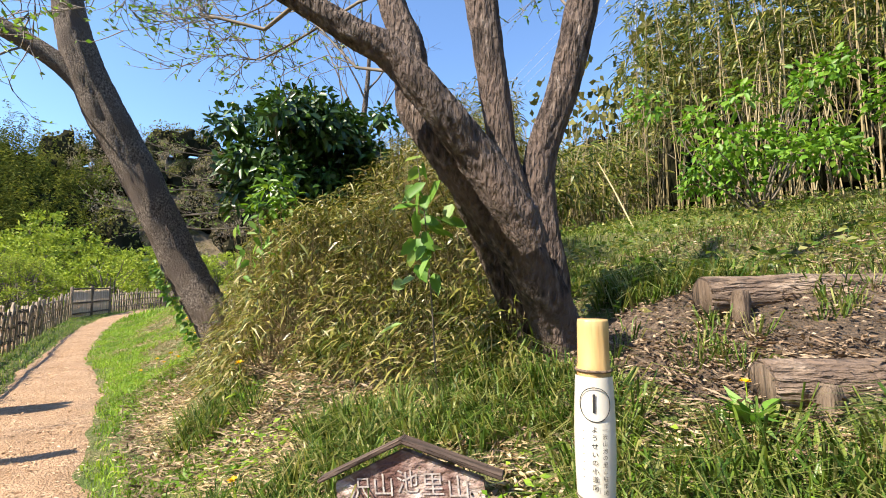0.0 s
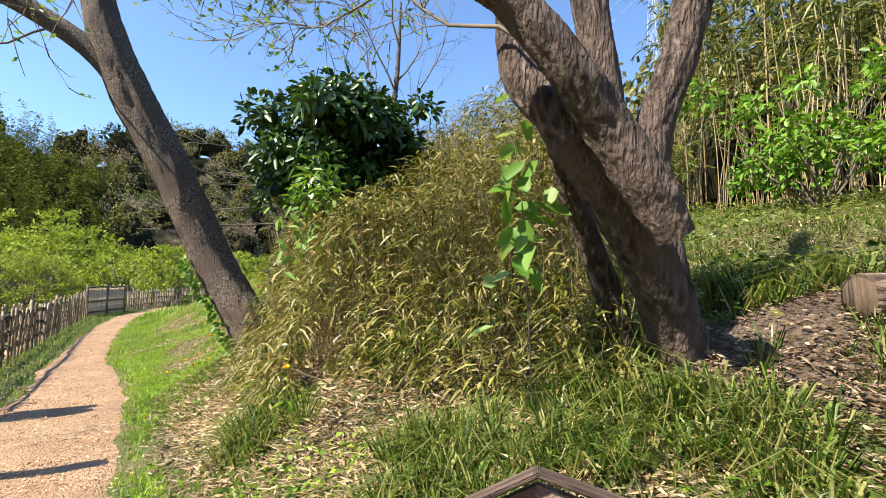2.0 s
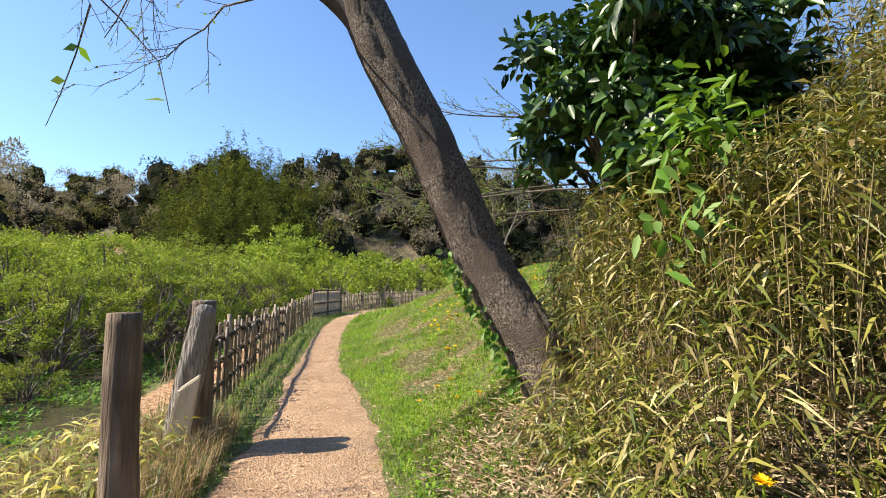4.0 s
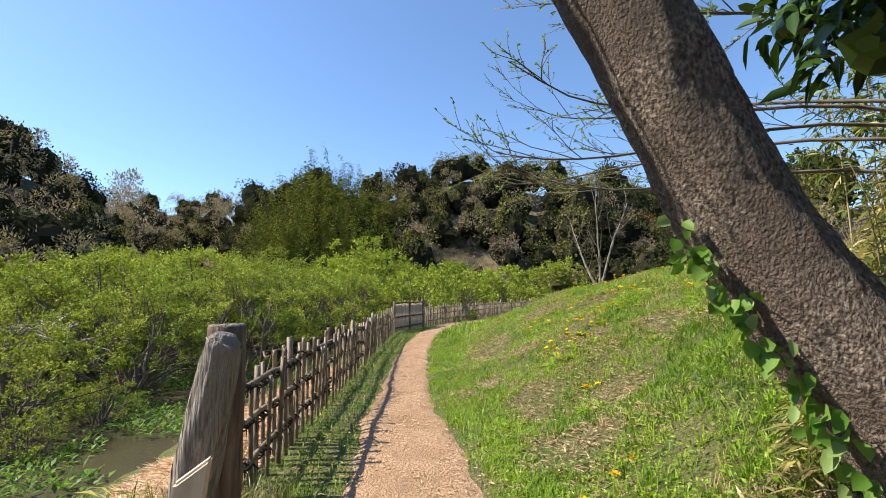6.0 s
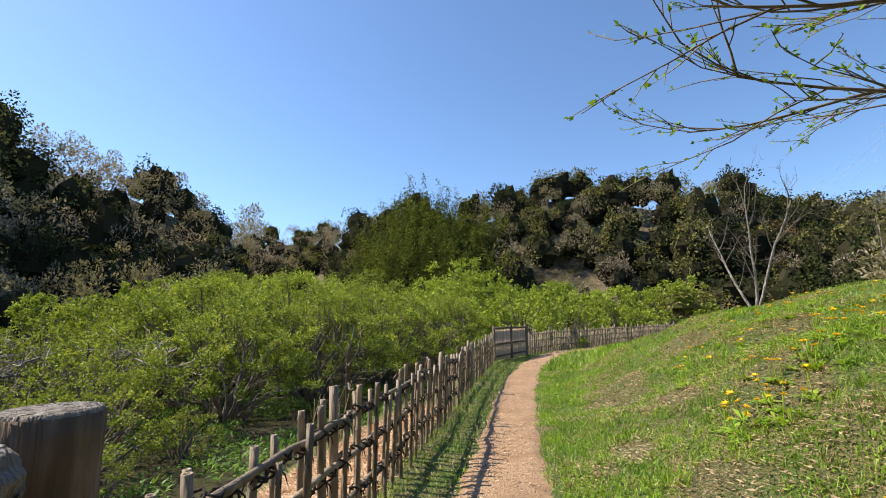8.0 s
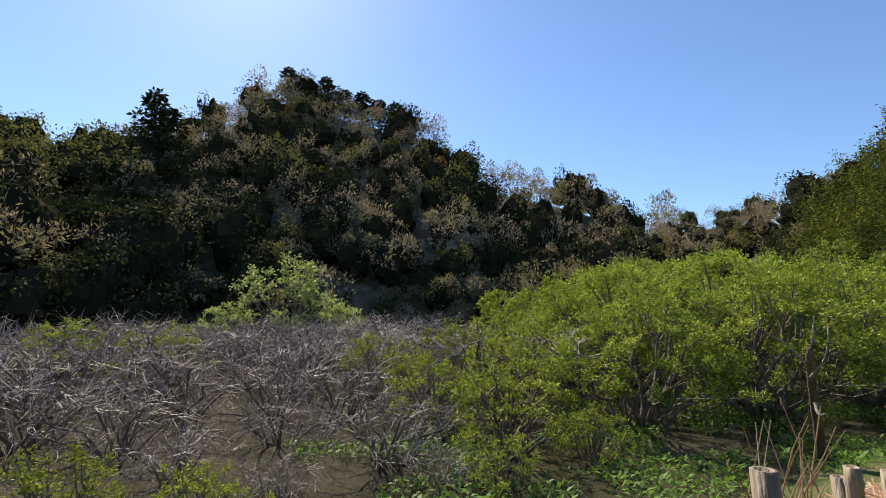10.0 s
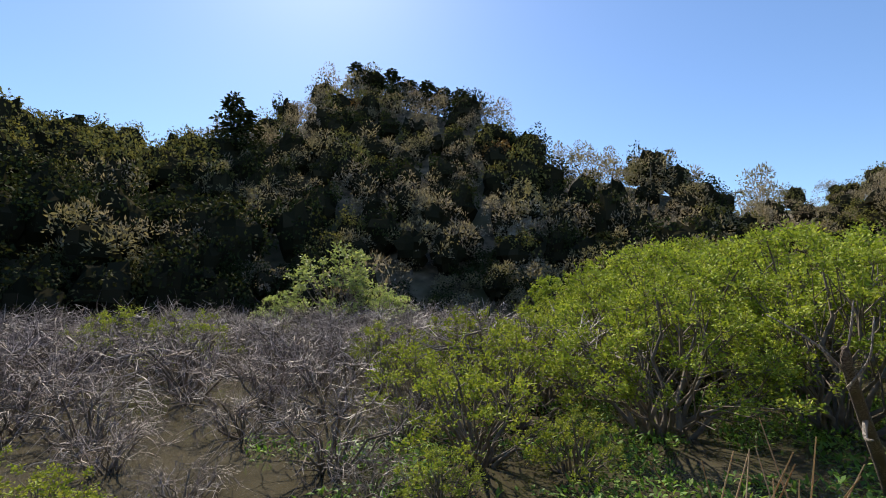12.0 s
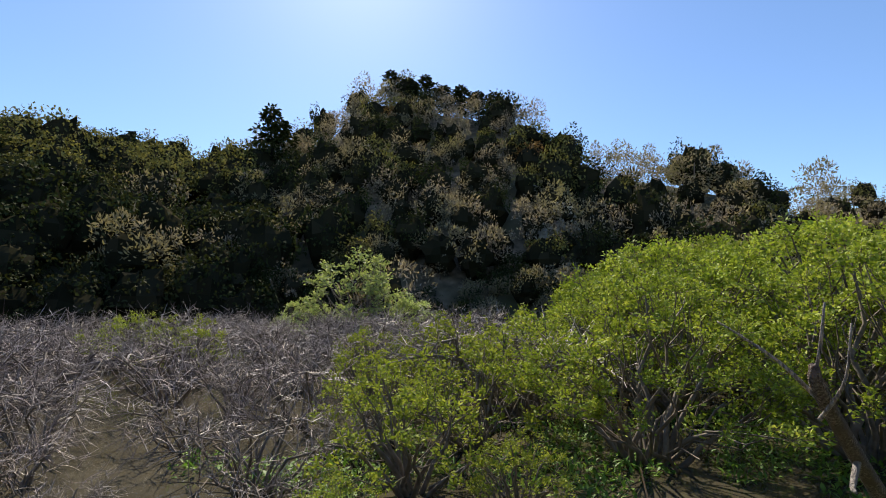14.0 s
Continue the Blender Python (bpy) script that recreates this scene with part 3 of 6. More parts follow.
# ---- posts at the start of the fence ----
def timber(pts, sides=20, rings=22, rough=0.06, seed=0.0, ridges=7):
    s = Soup()
    bark_limb(s, pts, rings, sides, rough, ridges, seed)
    return s


g = float(height(-1.07, 1.22))
stump = thing("stump_post", (-1.07, 1.22, g), "thick weathered round wooden post with a flat sawn top", "post")
o = part("trunk", timber([(0, 0, -0.2, 0.115), (0, 0, 0.3, 0.112), (0.005, 0, 0.9, 0.105), (0.01, 0.0, 1.31 - g, 0.1)], 24, 26, 0.035).mesh("trunk", M_wood_dark), stump)
s = Soup()
tubes(s, [[0.01, 0, 1.308 - g], [0.01, 0, 1.318 - g]], [0.098, 0.094], 20, True)
part("sawn_top", s.mesh("sawn_top", M_wood), stump, "grey sawn end grain")
g = float(height(-1.3, 1.02))
slant = thing("leaning_log", (-1.3, 1.02, g), "silver-grey cracked log leaning against the stump post", "log")
part("trunk", timber([(0.06, 0.1, -0.15, 0.115), (0.12, 0.08, 0.25, 0.112), (0.22, 0.03, 0.78, 0.102), (0.3, 0.0, 1.17, 0.09), (0.318, 0.0, 1.24, 0.08), (0.33, 0.0, 1.28, 0.05)], 44, 40, 0.13, 3.0, 13).mesh("trunk", M_wood), slant)
bm = bmesh.new()
bmesh.ops.create_cube(bm, size=1)
bmesh.ops.scale(bm, vec=(0.19, 0.05, 0.66), verts=bm.verts)
for v in bm.verts:
    if v.co.z > 0:
        v.co.x *= 0.75
        v.co.z += 0.07 * (1 if v.co.x > 0 else -1)
bmesh.ops.bevel(bm, geom=bm.edges[:], offset=0.012, segments=2, affect="EDGES")
me = bpy.data.meshes.new("split_face")
bm.to_mesh(me)
me.materials.append(M_cutwood)
o = part("split_face", me, slant, "pale split wood slab on the foot of the log")
o.matrix_basis = pose(0.19, -0.1, 0.33, 6, 9, 16)
s = Soup()
ln = np.linspace(0, 1, 12)
tubes(s, np.c_[-1.15 - 1.1 * ln, 1.14 - 0.5 * ln, 1.22 - 0.25 * np.sin(ln * 2.6)], np.full(12, 0.0025), 4)
solid("wire", s.mesh("wire", M_rope), "thin dark wire tied round the stump post", "wire")
g = float(height(-0.77, -0.83))
wpost = thing("old_post", (-0.77, -0.83, g), "rotted brown split wooden post standing in dry grass", "post")
part("trunk", timber([(0, 0, -0.2, 0.085), (0, 0, 0.4, 0.082), (-0.015, 0.0, 0.9, 0.08), (-0.02, 0.0, 1.32 - g, 0.078)], 22, 24, 0.09, 7.0, 5).mesh("trunk", M_wood_dark), wpost)


# ---- trees beside the path ----
def crown_twigs(starts, dirs, lengths, r0, k=6, per=5, sub=0.5, per2=4, bud=0.0, up=0.04, wob=0.16):
    """Bare branching: boughs, twigs on them and shoots on those, in one soup of wood; also the lines of the shoots."""
    s = Soup()
    l1 = twigs(starts, dirs, lengths, k, wob, up)
    n = len(l1)
    tubes(s, l1, np.linspace(1, 0.3, k)[None] * np.broadcast_to(r0, n)[:, None], 5)
    p, d = along(l1, per)
    len2 = np.repeat(np.broadcast_to(lengths, n), per) * sub * rng.uniform(0.5, 1.1, n * per)
    l2 = twigs(p, d + rnd_dirs(len(p)) * 0.75, len2, 5, 0.2, up)
    tubes(s, l2, np.linspace(1, 0.3, 5)[None] * (np.repeat(np.broadcast_to(r0, n), per) * 0.33)[:, None], 4)
    p, d = along(l2, per2)
    l3 = twigs(p, d + rnd_dirs(len(p)) * 0.8, np.repeat(len2, per2) * 0.42 * rng.uniform(0.5, 1.2, len(p)), 4, 0.22, up)
    tubes(s, l3, np.linspace(1, 0.4, 4)[None] * np.full((len(l3), 1), 0.0032), 3)
    return s, l2, l3


def bud_leaves(lines, per, size):
    s = Soup()
    p, d = along(lines, per)
    leaves(s, p, unit(d * 0.6 + rnd_dirs(len(p), -0.2, 1) * 0.8), rnd_dirs(len(p)), rng.uniform(0.6, 1.3, len(p)) * size, rng.uniform(0.3, 0.6, len(p)) * size, 0.1)
    return s


tree = thing("leaning_tree", (1.72, 0.02, 0.6), "leaning grey-brown trunk with rough bark and bare budding boughs", "tree")
TI = Matrix.Translation(tree.location).inverted()
s = Soup()
bark_limb(s, [(2.0, -0.1, 0.1, 0.32), (1.84, -0.02, 0.55, 0.25), (1.65, 0.1, 1.0, 0.225), (1.3, 0.3, 1.68, 0.215), (0.88, 0.33, 2.6, 0.208), (0.33, 0.36, 3.7, 0.195), (0.1, 0.4, 4.5, 0.15), (0.0, 0.5, 5.6, 0.1), (0.1, 0.6, 7.0, 0.06)], 150, 56, 0.06, 9, 1.0, 2.0)
part("trunk", s.mesh("trunk", M_bark), tree).matrix_basis = TI
s = Soup()
bark_limb(s, [(0.42, 0.35, 3.45, 0.12), (0.05, 0.37, 3.85, 0.105), (-0.6, 0.42, 4.2, 0.09), (-1.6, 0.5, 4.55, 0.07), (-2.8, 0.7, 4.75, 0.045), (-4.0, 0.9, 4.7, 0.02)], 36, 16, 0.06, 7, 2.0)
part("limb", s.mesh("limb", M_bark), tree).matrix_basis = TI
st = np.array([(-0.4, 0.4, 4.1), (-0.9, 0.45, 4.35), (-1.4, 0.5, 4.5), (-1.9, 0.55, 4.6), (-2.5, 0.65, 4.7), (-3.2, 0.75, 4.73), (0.05, 0.4, 4.6), (0.0, 0.5, 5.3), (0.0, 0.5, 5.8), (-0.2, 0.4, 4.0)])
dr = np.array([(-0.6, -0.8, -0.15), (-0.7, 0.6, -0.1), (-0.8, -0.6, -0.3), (-0.6, 0.7, -0.1), (-0.9, -0.3, -0.3), (-0.9, 0.3, -0.2), (0.5, 0.8, 0.4), (-0.8, -0.3, 0.5), (0.3, 0.8, 0.7), (-0.9, 0.1, -0.3)])
s, l2, l3 = crown_twigs(st, dr, 1.4, 0.013, 7, 8, 0.5, 4, up=-0.02, wob=0.26)
part("branching", s.mesh("branching", M_twig), tree).matrix_basis = TI
part("bud_spray", bud_leaves(l3, 2, 0.03).mesh("bud_spray", M_bud), tree, kind="stuff").matrix_basis = TI

# ivy on the leaning trunk
s = Soup()
n = 110
u = rng.uniform(0, 1, n)
p = np.c_[0.99 + 0.5 * (1 - u), 0.26 - 0.27 * (1 - u), 0.72 + 1.0 * u] + rng.normal(0, 0.03, (n, 3))
broad_leaves(s, p, unit(np.c_[rng.normal(-0.7, 0.3, n), rng.normal(-0.5, 0.3, n), rng.normal(-0.3, 0.4, n)]), np.tile([-0.3, -0.9, 0.3], (n, 1)) + rng.normal(0, 0.3, (n, 3)), rng.uniform(0.045, 0.085, n), rng.uniform(0.035, 0.065, n), 0.2)
solid("vine", s.mesh("vine", M_glassleaf), "bright green vine leaves climbing the leaning trunk", "vine")

old = thing("old_tree", (2.9, -4.0, 0.95), "old multi-stemmed tree with furrowed brown bark and thick crossing limbs", "tree")
OI = Matrix.Translation(old.location).inverted()
STEM_LINES = {
    "trunk": [(3.12, -3.95, 0.6, 0.299), (2.99, -4.0, 0.95, 0.218), (2.87, -4.04, 1.2, 0.173), (2.67, -4.1, 1.49, 0.153), (2.47, -4.12, 1.78, 0.148), (2.29, -4.12, 1.99, 0.138), (2.16, -4.1, 2.13, 0.116), (2.08, -3.99, 2.33, 0.108), (2.08, -3.95, 2.64, 0.102), (2.03, -3.87, 2.87, 0.095), (1.98, -3.8, 3.17, 0.088), (1.93, -3.62, 3.65, 0.078), (1.9, -3.4, 4.5, 0.05)],
    "front_limb": [(2.5, -4.3, 1.62, 0.09), (2.42, -4.28, 1.8, 0.118), (2.28, -4.24, 2.03, 0.113), (2.08, -4.23, 2.23, 0.095), (1.89, -4.16, 2.44, 0.088), (1.72, -4.1, 2.53, 0.074), (1.49, -4.0, 2.67, 0.062), (1.28, -3.91, 2.78, 0.052), (1.03, -3.79, 2.93, 0.041), (0.5, -3.5, 3.2, 0.025)],
    "middle_limb": [(2.8, -4.06, 1.4, 0.072), (2.75, -4.04, 1.75, 0.077), (2.67, -3.99, 2.17, 0.094), (2.62, -3.94, 2.65, 0.108), (2.57, -3.89, 3.17, 0.114), (2.54, -3.84, 3.51, 0.109), (2.51, -3.74, 4.05, 0.093), (2.4, -3.5, 5.2, 0.061)],
    "rear_limb": [(2.92, -4.02, 1.2, 0.094), (2.86, -4.06, 1.56, 0.09), (2.84, -4.06, 1.89, 0.103), (2.86, -4.08, 2.19, 0.108), (2.95, -4.17, 2.56, 0.106), (3.03, -4.24, 3.01, 0.108), (3.1, -4.28, 3.41, 0.097), (3.23, -4.32, 3.98, 0.081), (3.5, -4.4, 5.2, 0.047)],
    "side_stem": [(2.95, -3.75, 0.75, 0.188), (2.86, -3.78, 1.05, 0.143), (2.77, -3.78, 1.29, 0.124), (2.6, -3.81, 1.66, 0.102), (2.42, -3.9, 1.93, 0.088), (2.28, -3.99, 2.08, 0.075)],
}
GIRTH = {"trunk": 0.8, "front_limb": 0.84, "middle_limb": 0.82, "rear_limb": 0.86, "side_stem": 0.62}
for i, (nm, pts) in enumerate(STEM_LINES.items()):
    s = Soup()
    fwd = 0.07 if nm == "front_limb" else 0.0
    pts = [(a - fwd * 0.6 + 0.08 * smooth(2.2, 1.2, c), b - fwd * 0.8 - 0.06 * smooth(2.2, 1.2, c), c, d * (GIRTH[nm] + 0.16 * smooth(1.3, 0.7, c))) for a, b, c, d in pts]
    bark_limb(s, pts, 16 * len(pts), 64, 0.07, 9, 5.0 * i, 1.5)
    part(nm, s.mesh(nm, M_bark_old), old).matrix_basis = OI
st = np.array([(1.49, -4.0, 2.67), (1.28, -3.91, 2.78), (1.03, -3.79, 2.93), (0.7, -3.6, 3.1), (2.0, -3.85, 3.0), (1.95, -3.7, 3.4), (2.55, -3.85, 3.4), (1.93, -3.6, 3.7), (3.03, -4.24, 3.0), (3.1, -4.28, 3.4), (2.05, -4.2, 2.3)])
dr = np.array([(-0.3, 1, 0.1), (-0.5, 0.9, 0.35), (-0.6, 0.9, 0.1), (-0.4, 1, 0.2), (-0.5, 0.9, 0.1), (-0.2, 1, 0.3), (-0.2, 1, 0.4), (-0.6, 0.8, 0.1), (0.5, 0.8, 0.5), (0.5, -0.3, 0.8), (-0.6, 0.7, 0.35)])
s, l2, l3 = crown_twigs(st, dr, 1.6, 0.0105, 7, 14, 0.5, 6, up=0.03, wob=0.26)
part("branching", s.mesh("branching", M_twig), old).matrix_basis = OI
part("bud_spray", bud_leaves(l3, 3, 0.042).mesh("bud_spray", M_bud), old, kind="stuff").matrix_basis = OI

# bare tree standing on the bank, its boughs reaching over the path
bt = thing("budding_tree", (4.3, 1.9, float(height(4.3, 1.9))), "slender bare tree with small green buds on the bank", "tree")
BI = Matrix.Translation(bt.location).inverted()
s = Soup()
bark_limb(s, [(4.3, 1.9, 1.3, 0.12), (4.25, 1.9, 2.0, 0.1), (4.1, 1.85, 2.8, 0.085), (4.1, 1.8, 3.8, 0.065), (4.2, 1.7, 5.2, 0.04), (4.2, 1.6, 6.4, 0.015)], 30, 12, 0.05, 5, 9.0)
part("trunk", s.mesh("trunk", M_bark), bt).matrix_basis = BI
s = Soup()
arms = [[(4.2, 1.88, 2.5), (3.3, 1.9, 2.72), (2.3, 1.95, 2.68), (1.3, 1.9, 2.5), (0.6, 1.86, 2.45), (0.1, 1.85, 2.5)], [(4.15, 1.87, 2.7), (3.3, 2.1, 2.95), (2.3, 2.2, 2.95), (1.4, 2.0, 2.9), (0.7, 1.6, 2.8), (0.1, 1.2, 2.85)], [(4.2, 1.9, 2.3), (3.2, 2.2, 2.45), (2.2, 2.3, 2.4), (1.4, 2.3, 2.32), (0.8, 2.3, 2.38), (0.35, 2.26, 2.45)], [(4.1, 1.85, 3.1), (3.2, 1.7, 3.35), (2.3, 1.6, 3.4), (1.6, 1.5, 3.35), (1.0, 1.4, 3.3), (0.5, 1.4, 3.35)], [(4.2, 1.9, 2.6), (3.2, 2.5, 2.8), (2.3, 2.9, 2.78), (1.5, 3.1, 2.7), (0.9, 3.2, 2.62), (0.45, 3.2, 2.6)], [(4.15, 1.9, 2.9), (3.3, 2.6, 3.2), (2.4, 3.0, 3.3), (1.7, 3.2, 3.3), (1.1, 3.2, 3.3), (0.7, 3.1, 3.35)]]
arms = np.array([spline([(*p, 0) for p in a], 12)[:, :3] for a in arms])
arms[:, :, 0] += np.linspace(0, 0.45, 12)
tubes(s, arms, np.linspace(0.018, 0.0035, 12)[None].repeat(len(arms), 0), 6)
p, d = along(arms, 16)
l2 = twigs(p, d + rnd_dirs(len(p), -0.5, 0.6) * 0.6, rng.uniform(0.3, 0.8, len(p)), 5, 0.14, 0.03)
tubes(s, l2, np.linspace(1, 0.35, 5)[None] * np.full((len(l2), 1), 0.005), 4)
p, d = along(l2, 5)
l3 = twigs(p, d + rnd_dirs(len(p)) * 0.6, rng.uniform(0.08, 0.25, len(p)), 3, 0.15, 0.05)
tubes(s, l3, np.tile([0.003, 0.0025, 0.0015], (len(l3), 1)), 3)
part("branching", s.mesh("branching", M_twig), bt).matrix_basis = BI
part("bud_spray", bud_leaves(np.concatenate([l3[:, :3], l2[:, -3:]]), 4, 0.032).mesh("bud_spray", M_bud), bt, kind="stuff").matrix_basis = BI
st = np.array([(4.1, 1.8, 3.6), (4.1, 1.8, 3.9), (4.15, 1.75, 4.4), (4.2, 1.7, 5.0), (4.2, 1.65, 5.6), (4.1, 1.8, 3.3), (4.2, 1.7, 4.7)])
s, l2, l3 = crown_twigs(st, np.array([(-0.6, -0.5, 0.8), (0.6, -0.4, 0.8), (-0.6, 0.5, 0.9), (0.4, 0.5, 1), (-0.4, -0.4, 1), (0.7, 0.4, 0.7), (-0.6, -0.2, 1)]), 2.0, 0.02, 6, 6, 0.55, 4, up=0.06)
part("upper_branching", s.mesh("upper_branching", M_twig), bt).matrix_basis = BI


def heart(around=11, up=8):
    """Solid lump that fills the inside of a crown, about 0.66 m in radius."""
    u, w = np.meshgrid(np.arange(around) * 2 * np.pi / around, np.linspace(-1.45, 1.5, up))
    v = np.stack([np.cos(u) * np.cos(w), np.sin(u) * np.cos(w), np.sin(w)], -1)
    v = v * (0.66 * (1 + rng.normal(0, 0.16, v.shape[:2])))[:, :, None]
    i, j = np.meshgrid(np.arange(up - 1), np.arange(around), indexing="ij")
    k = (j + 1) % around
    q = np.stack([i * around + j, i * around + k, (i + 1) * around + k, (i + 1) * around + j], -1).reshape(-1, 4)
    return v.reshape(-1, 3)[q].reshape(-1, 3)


# glossy dark evergreen shrub
def clump_leaves(soup, centres, radii, per, size, ratio=0.45, droop=0.15, low=-0.5, out=0.7, spread=0.15):
    """Leaves on the outsides of many small clumps."""
    for c, r in zip(centres, radii):
        n = int(per * (r / np.mean(radii)) ** 2)
        d = rnd_dirs(n, low, 1)
        p = np.asarray(c) + d * (r * rng.uniform(0.65, 1.0 + spread, n))[:, None]
        a = unit(d * out + rnd_dirs(n) * 0.8 + [0, 0, -0.15])
        broad_leaves(soup, p, a, d + rnd_dirs(n) * 0.5 + [0, 0, 0.5], size * rng.uniform(0.6, 1.25, n), size * ratio * rng.uniform(0.8, 1.2, n), droop)


shrub = thing("evergreen_shrub", (2.55, 0.15, float(height(2.55, 0.15))), "dense evergreen shrub with glossy dark leaves and fresh shoots", "shrub")
SI = Matrix.Translation(shrub.location).inverted()
s = Soup()
cen, rad = [], []
for _ in range(64):
    d = rnd_dirs(1, -0.8, 1)[0]
    q = rng.uniform(0.3, 1.18) ** 0.7
    cen.append(np.array([2.72, 0.0, 2.92]) + d * np.array([1.02, 0.95, 1.0]) * q)
    rad.append(rng.uniform(0.18, 0.32))
clump_leaves(s, cen, rad, 100, 0.145, 0.4, 0.25)
part("foliage", s.mesh("foliage", M_laurel), shrub).matrix_basis = SI
s = Soup()
for c, r in zip(cen, rad):
    lump = heart(9, 7) * r * 0.75 + c
    s.put(lump, np.arange(len(lump)).reshape(-1, 4))
part("inner_foliage", s.mesh("inner_foliage", M_laurel), shrub).matrix_basis = SI
s = Soup()
for c in cen[:30]:
    tubes(s, spline([(2.55, 0.15, 1.1, 0.045), (2.5, 0.12, 1.7, 0.035), (*(np.array([2.48, 0.1, 2.2]) * 0.5 + np.array(c) * 0.5), 0.02), (*c, 0.006)], 8)[:, :3], np.linspace(0.04, 0.006, 8), 5)
part("stemwork", s.mesh("stemwork", M_twig), shrub).matrix_basis = SI
s = Soup()
clump_leaves(s, [(1.9, -1.5, 2.25), (2.0, -1.4, 2.4), (1.85, -1.35, 2.15), (2.1, -1.3, 2.2), (2.15, -1.15, 2.35)], [0.15, 0.16, 0.13, 0.14, 0.12], 26, 0.1, 0.36, 0.2)
part("new_growth", s.mesh("new_growth", M_newleaf), shrub, "light green new leaves").matrix_basis = SI

# young broad-leaved sapling hanging by the old tree, and one in the thicket
for nm, lab, c0, n, spread, size in (("sapling", "young evergreen sapling with large drooping leaves against the old trunk", (2.26, -3.79, 1.84), 44, (0.05, 0.06, 0.25), 0.135), ("sapling", "young evergreen sapling rising out of dwarf bamboo", (1.88, -1.34, 1.8), 40, (0.12, 0.12, 0.2), 0.105)):
    g = float(height(c0[0] + 0.15, c0[1] + 0.1))
    sp = thing(nm, (c0[0] + 0.15, c0[1] + 0.1, g), lab, "sapling")
    inv = Matrix.Translation(sp.location).inverted()
    s = Soup()
    tubes(s, spline([(c0[0] + 0.15, c0[1] + 0.1, g - 0.05, 0.01), (c0[0] + 0.08, c0[1] + 0.05, (g + c0[2]) / 2, 0.008), (*c0, 0.006), (c0[0] - 0.05, c0[1], c0[2] + 0.3, 0.003)], 12)[:, :3], np.linspace(0.006, 0.002, 12), 6)
    part("stem", s.mesh("stem", M_twig), sp).matrix_basis = inv
    s = Soup()
    p = np.array(c0) + rng.normal(0, 1, (n, 3)) * spread
    broad_leaves(s, p, unit(np.c_[rng.normal(0, 0.5, (n, 2)), rng.uniform(-1, 0.1, n)]), rnd_dirs(n, 0, 1) + [-0.5, -0.6, 0.2], size * rng.uniform(0.6, 1.2, n), size * 0.52 * rng.uniform(0.8, 1.2, n), 0.15)
    part("foliage", s.mesh("foliage", M_glassleaf), sp).matrix_basis = inv

# ---- dwarf bamboo thicket ----
def edge_d(x, y):
    return x - np.interp(y, PATH_Y, PATH_X) - np.interp(y, PATH_Y, PATH_W)


def thicket_top(x, y):
    """Height of the dwarf bamboo over the ground."""
    d = edge_d(x, y)
    front = np.where(y < -2, 0.95 - 0.2 * (y + 2), 0.55).clip(0.5, 1.25)
    t = smooth(front, front + 0.9, d) * 1.4 + (0.25 + 0.5 * smooth(-3.4, -2.0, y)) * smooth(1.6, 3, d)
    return t * smooth(-4.6, -3.2, y) * (1 - smooth(-0.3, 1.1, y - 0.9 * (x - 1.75))) * (0.85 + 0.15 * np.sin(3 * x + 2 * y) * np.sin(2.3 * y))


soup, stems = Soup(), Soup()
n = 100000
x, y = rng.uniform(1.0, 5.5, n), rng.uniform(-4.4, 2.5, n)
h = thicket_top(x, y)
ok = (h > 0.12) & ~((np.hypot(x - 1.6, y - 0.1) < 0.4)) & (x - 0.95 < 0.92 * (y + 5.95))
x, y, h = x[ok], y[ok], h[ok]
z = height(x, y) + h * rng.uniform(0.08, 1.08, len(x)) ** 0.6
n = len(x)
a = rng.uniform(0, 2 * np.pi, n)
d = unit(np.c_[np.cos(a) - 0.35, np.sin(a) - 0.2, rng.uniform(-0.9, 0.55, n)])
leaves(soup, np.c_[x, y, z], d, np.c_[rng.normal(0, 0.5, (n, 2)), np.ones(n)], rng.uniform(0.06, 0.19, n), rng.uniform(0.009, 0.021, n), 0.25, 0.22)
keep = rng.uniform(0, 1, n) < 0.035
p0 = np.c_[x[keep], y[keep], height(x[keep], y[keep]) - 0.03]
p1 = np.c_[x[keep] + rng.normal(-0.08, 0.1, keep.sum()), y[keep] + rng.normal(-0.03, 0.1, keep.sum()), height(x[keep], y[keep]) + h[keep] * rng.uniform(0.6, 1.05, keep.sum())]
tubes(stems, np.stack([p0, (p0 + p1) / 2 + rng.normal(0, 0.02, p0.shape), p1], 1), np.tile([0.0035, 0.003, 0.002], (len(p0), 1)), 3)
th = thing("dwarf_bamboo_thicket", (2.5, -1.8, float(height(2.5, -1.8))), "dense dwarf bamboo thicket with olive and straw-coloured leaves", "dwarf bamboo", kind="stuff")
inv = Matrix.Translation(th.location).inverted()
for nm, s, m in (("foliage", soup, M_sasa), ("stemwork", stems, M_culm)):
    part(nm, s.mesh(nm, m), th).matrix_basis = inv

soup, stems = Soup(), Soup()
n = 5200
x, y = rng.uniform(-3.4, -0.85, n), rng.uniform(-2.6, 1.6, n)
ok = (np.interp(y, PATH_Y, PATH_X) - np.interp(y, PATH_Y, PATH_W) - x > 0.3) & (np.hypot(x + 0.77, y + 0.83) > 0.16) & (np.hypot(x + 1.2, y - 1.1) > 0.3) & (np.hypot(x + 1.9, (y + 0.5) * 0.75) < 1.35 + 0.25 * np.sin(4 * x) * np.sin(3 * y))
x, y = x[ok], y[ok]
n = len(x)
a = rng.uniform(0, 2 * np.pi, n)
z = height(x, y) + rng.uniform(0.06, 0.46, n)
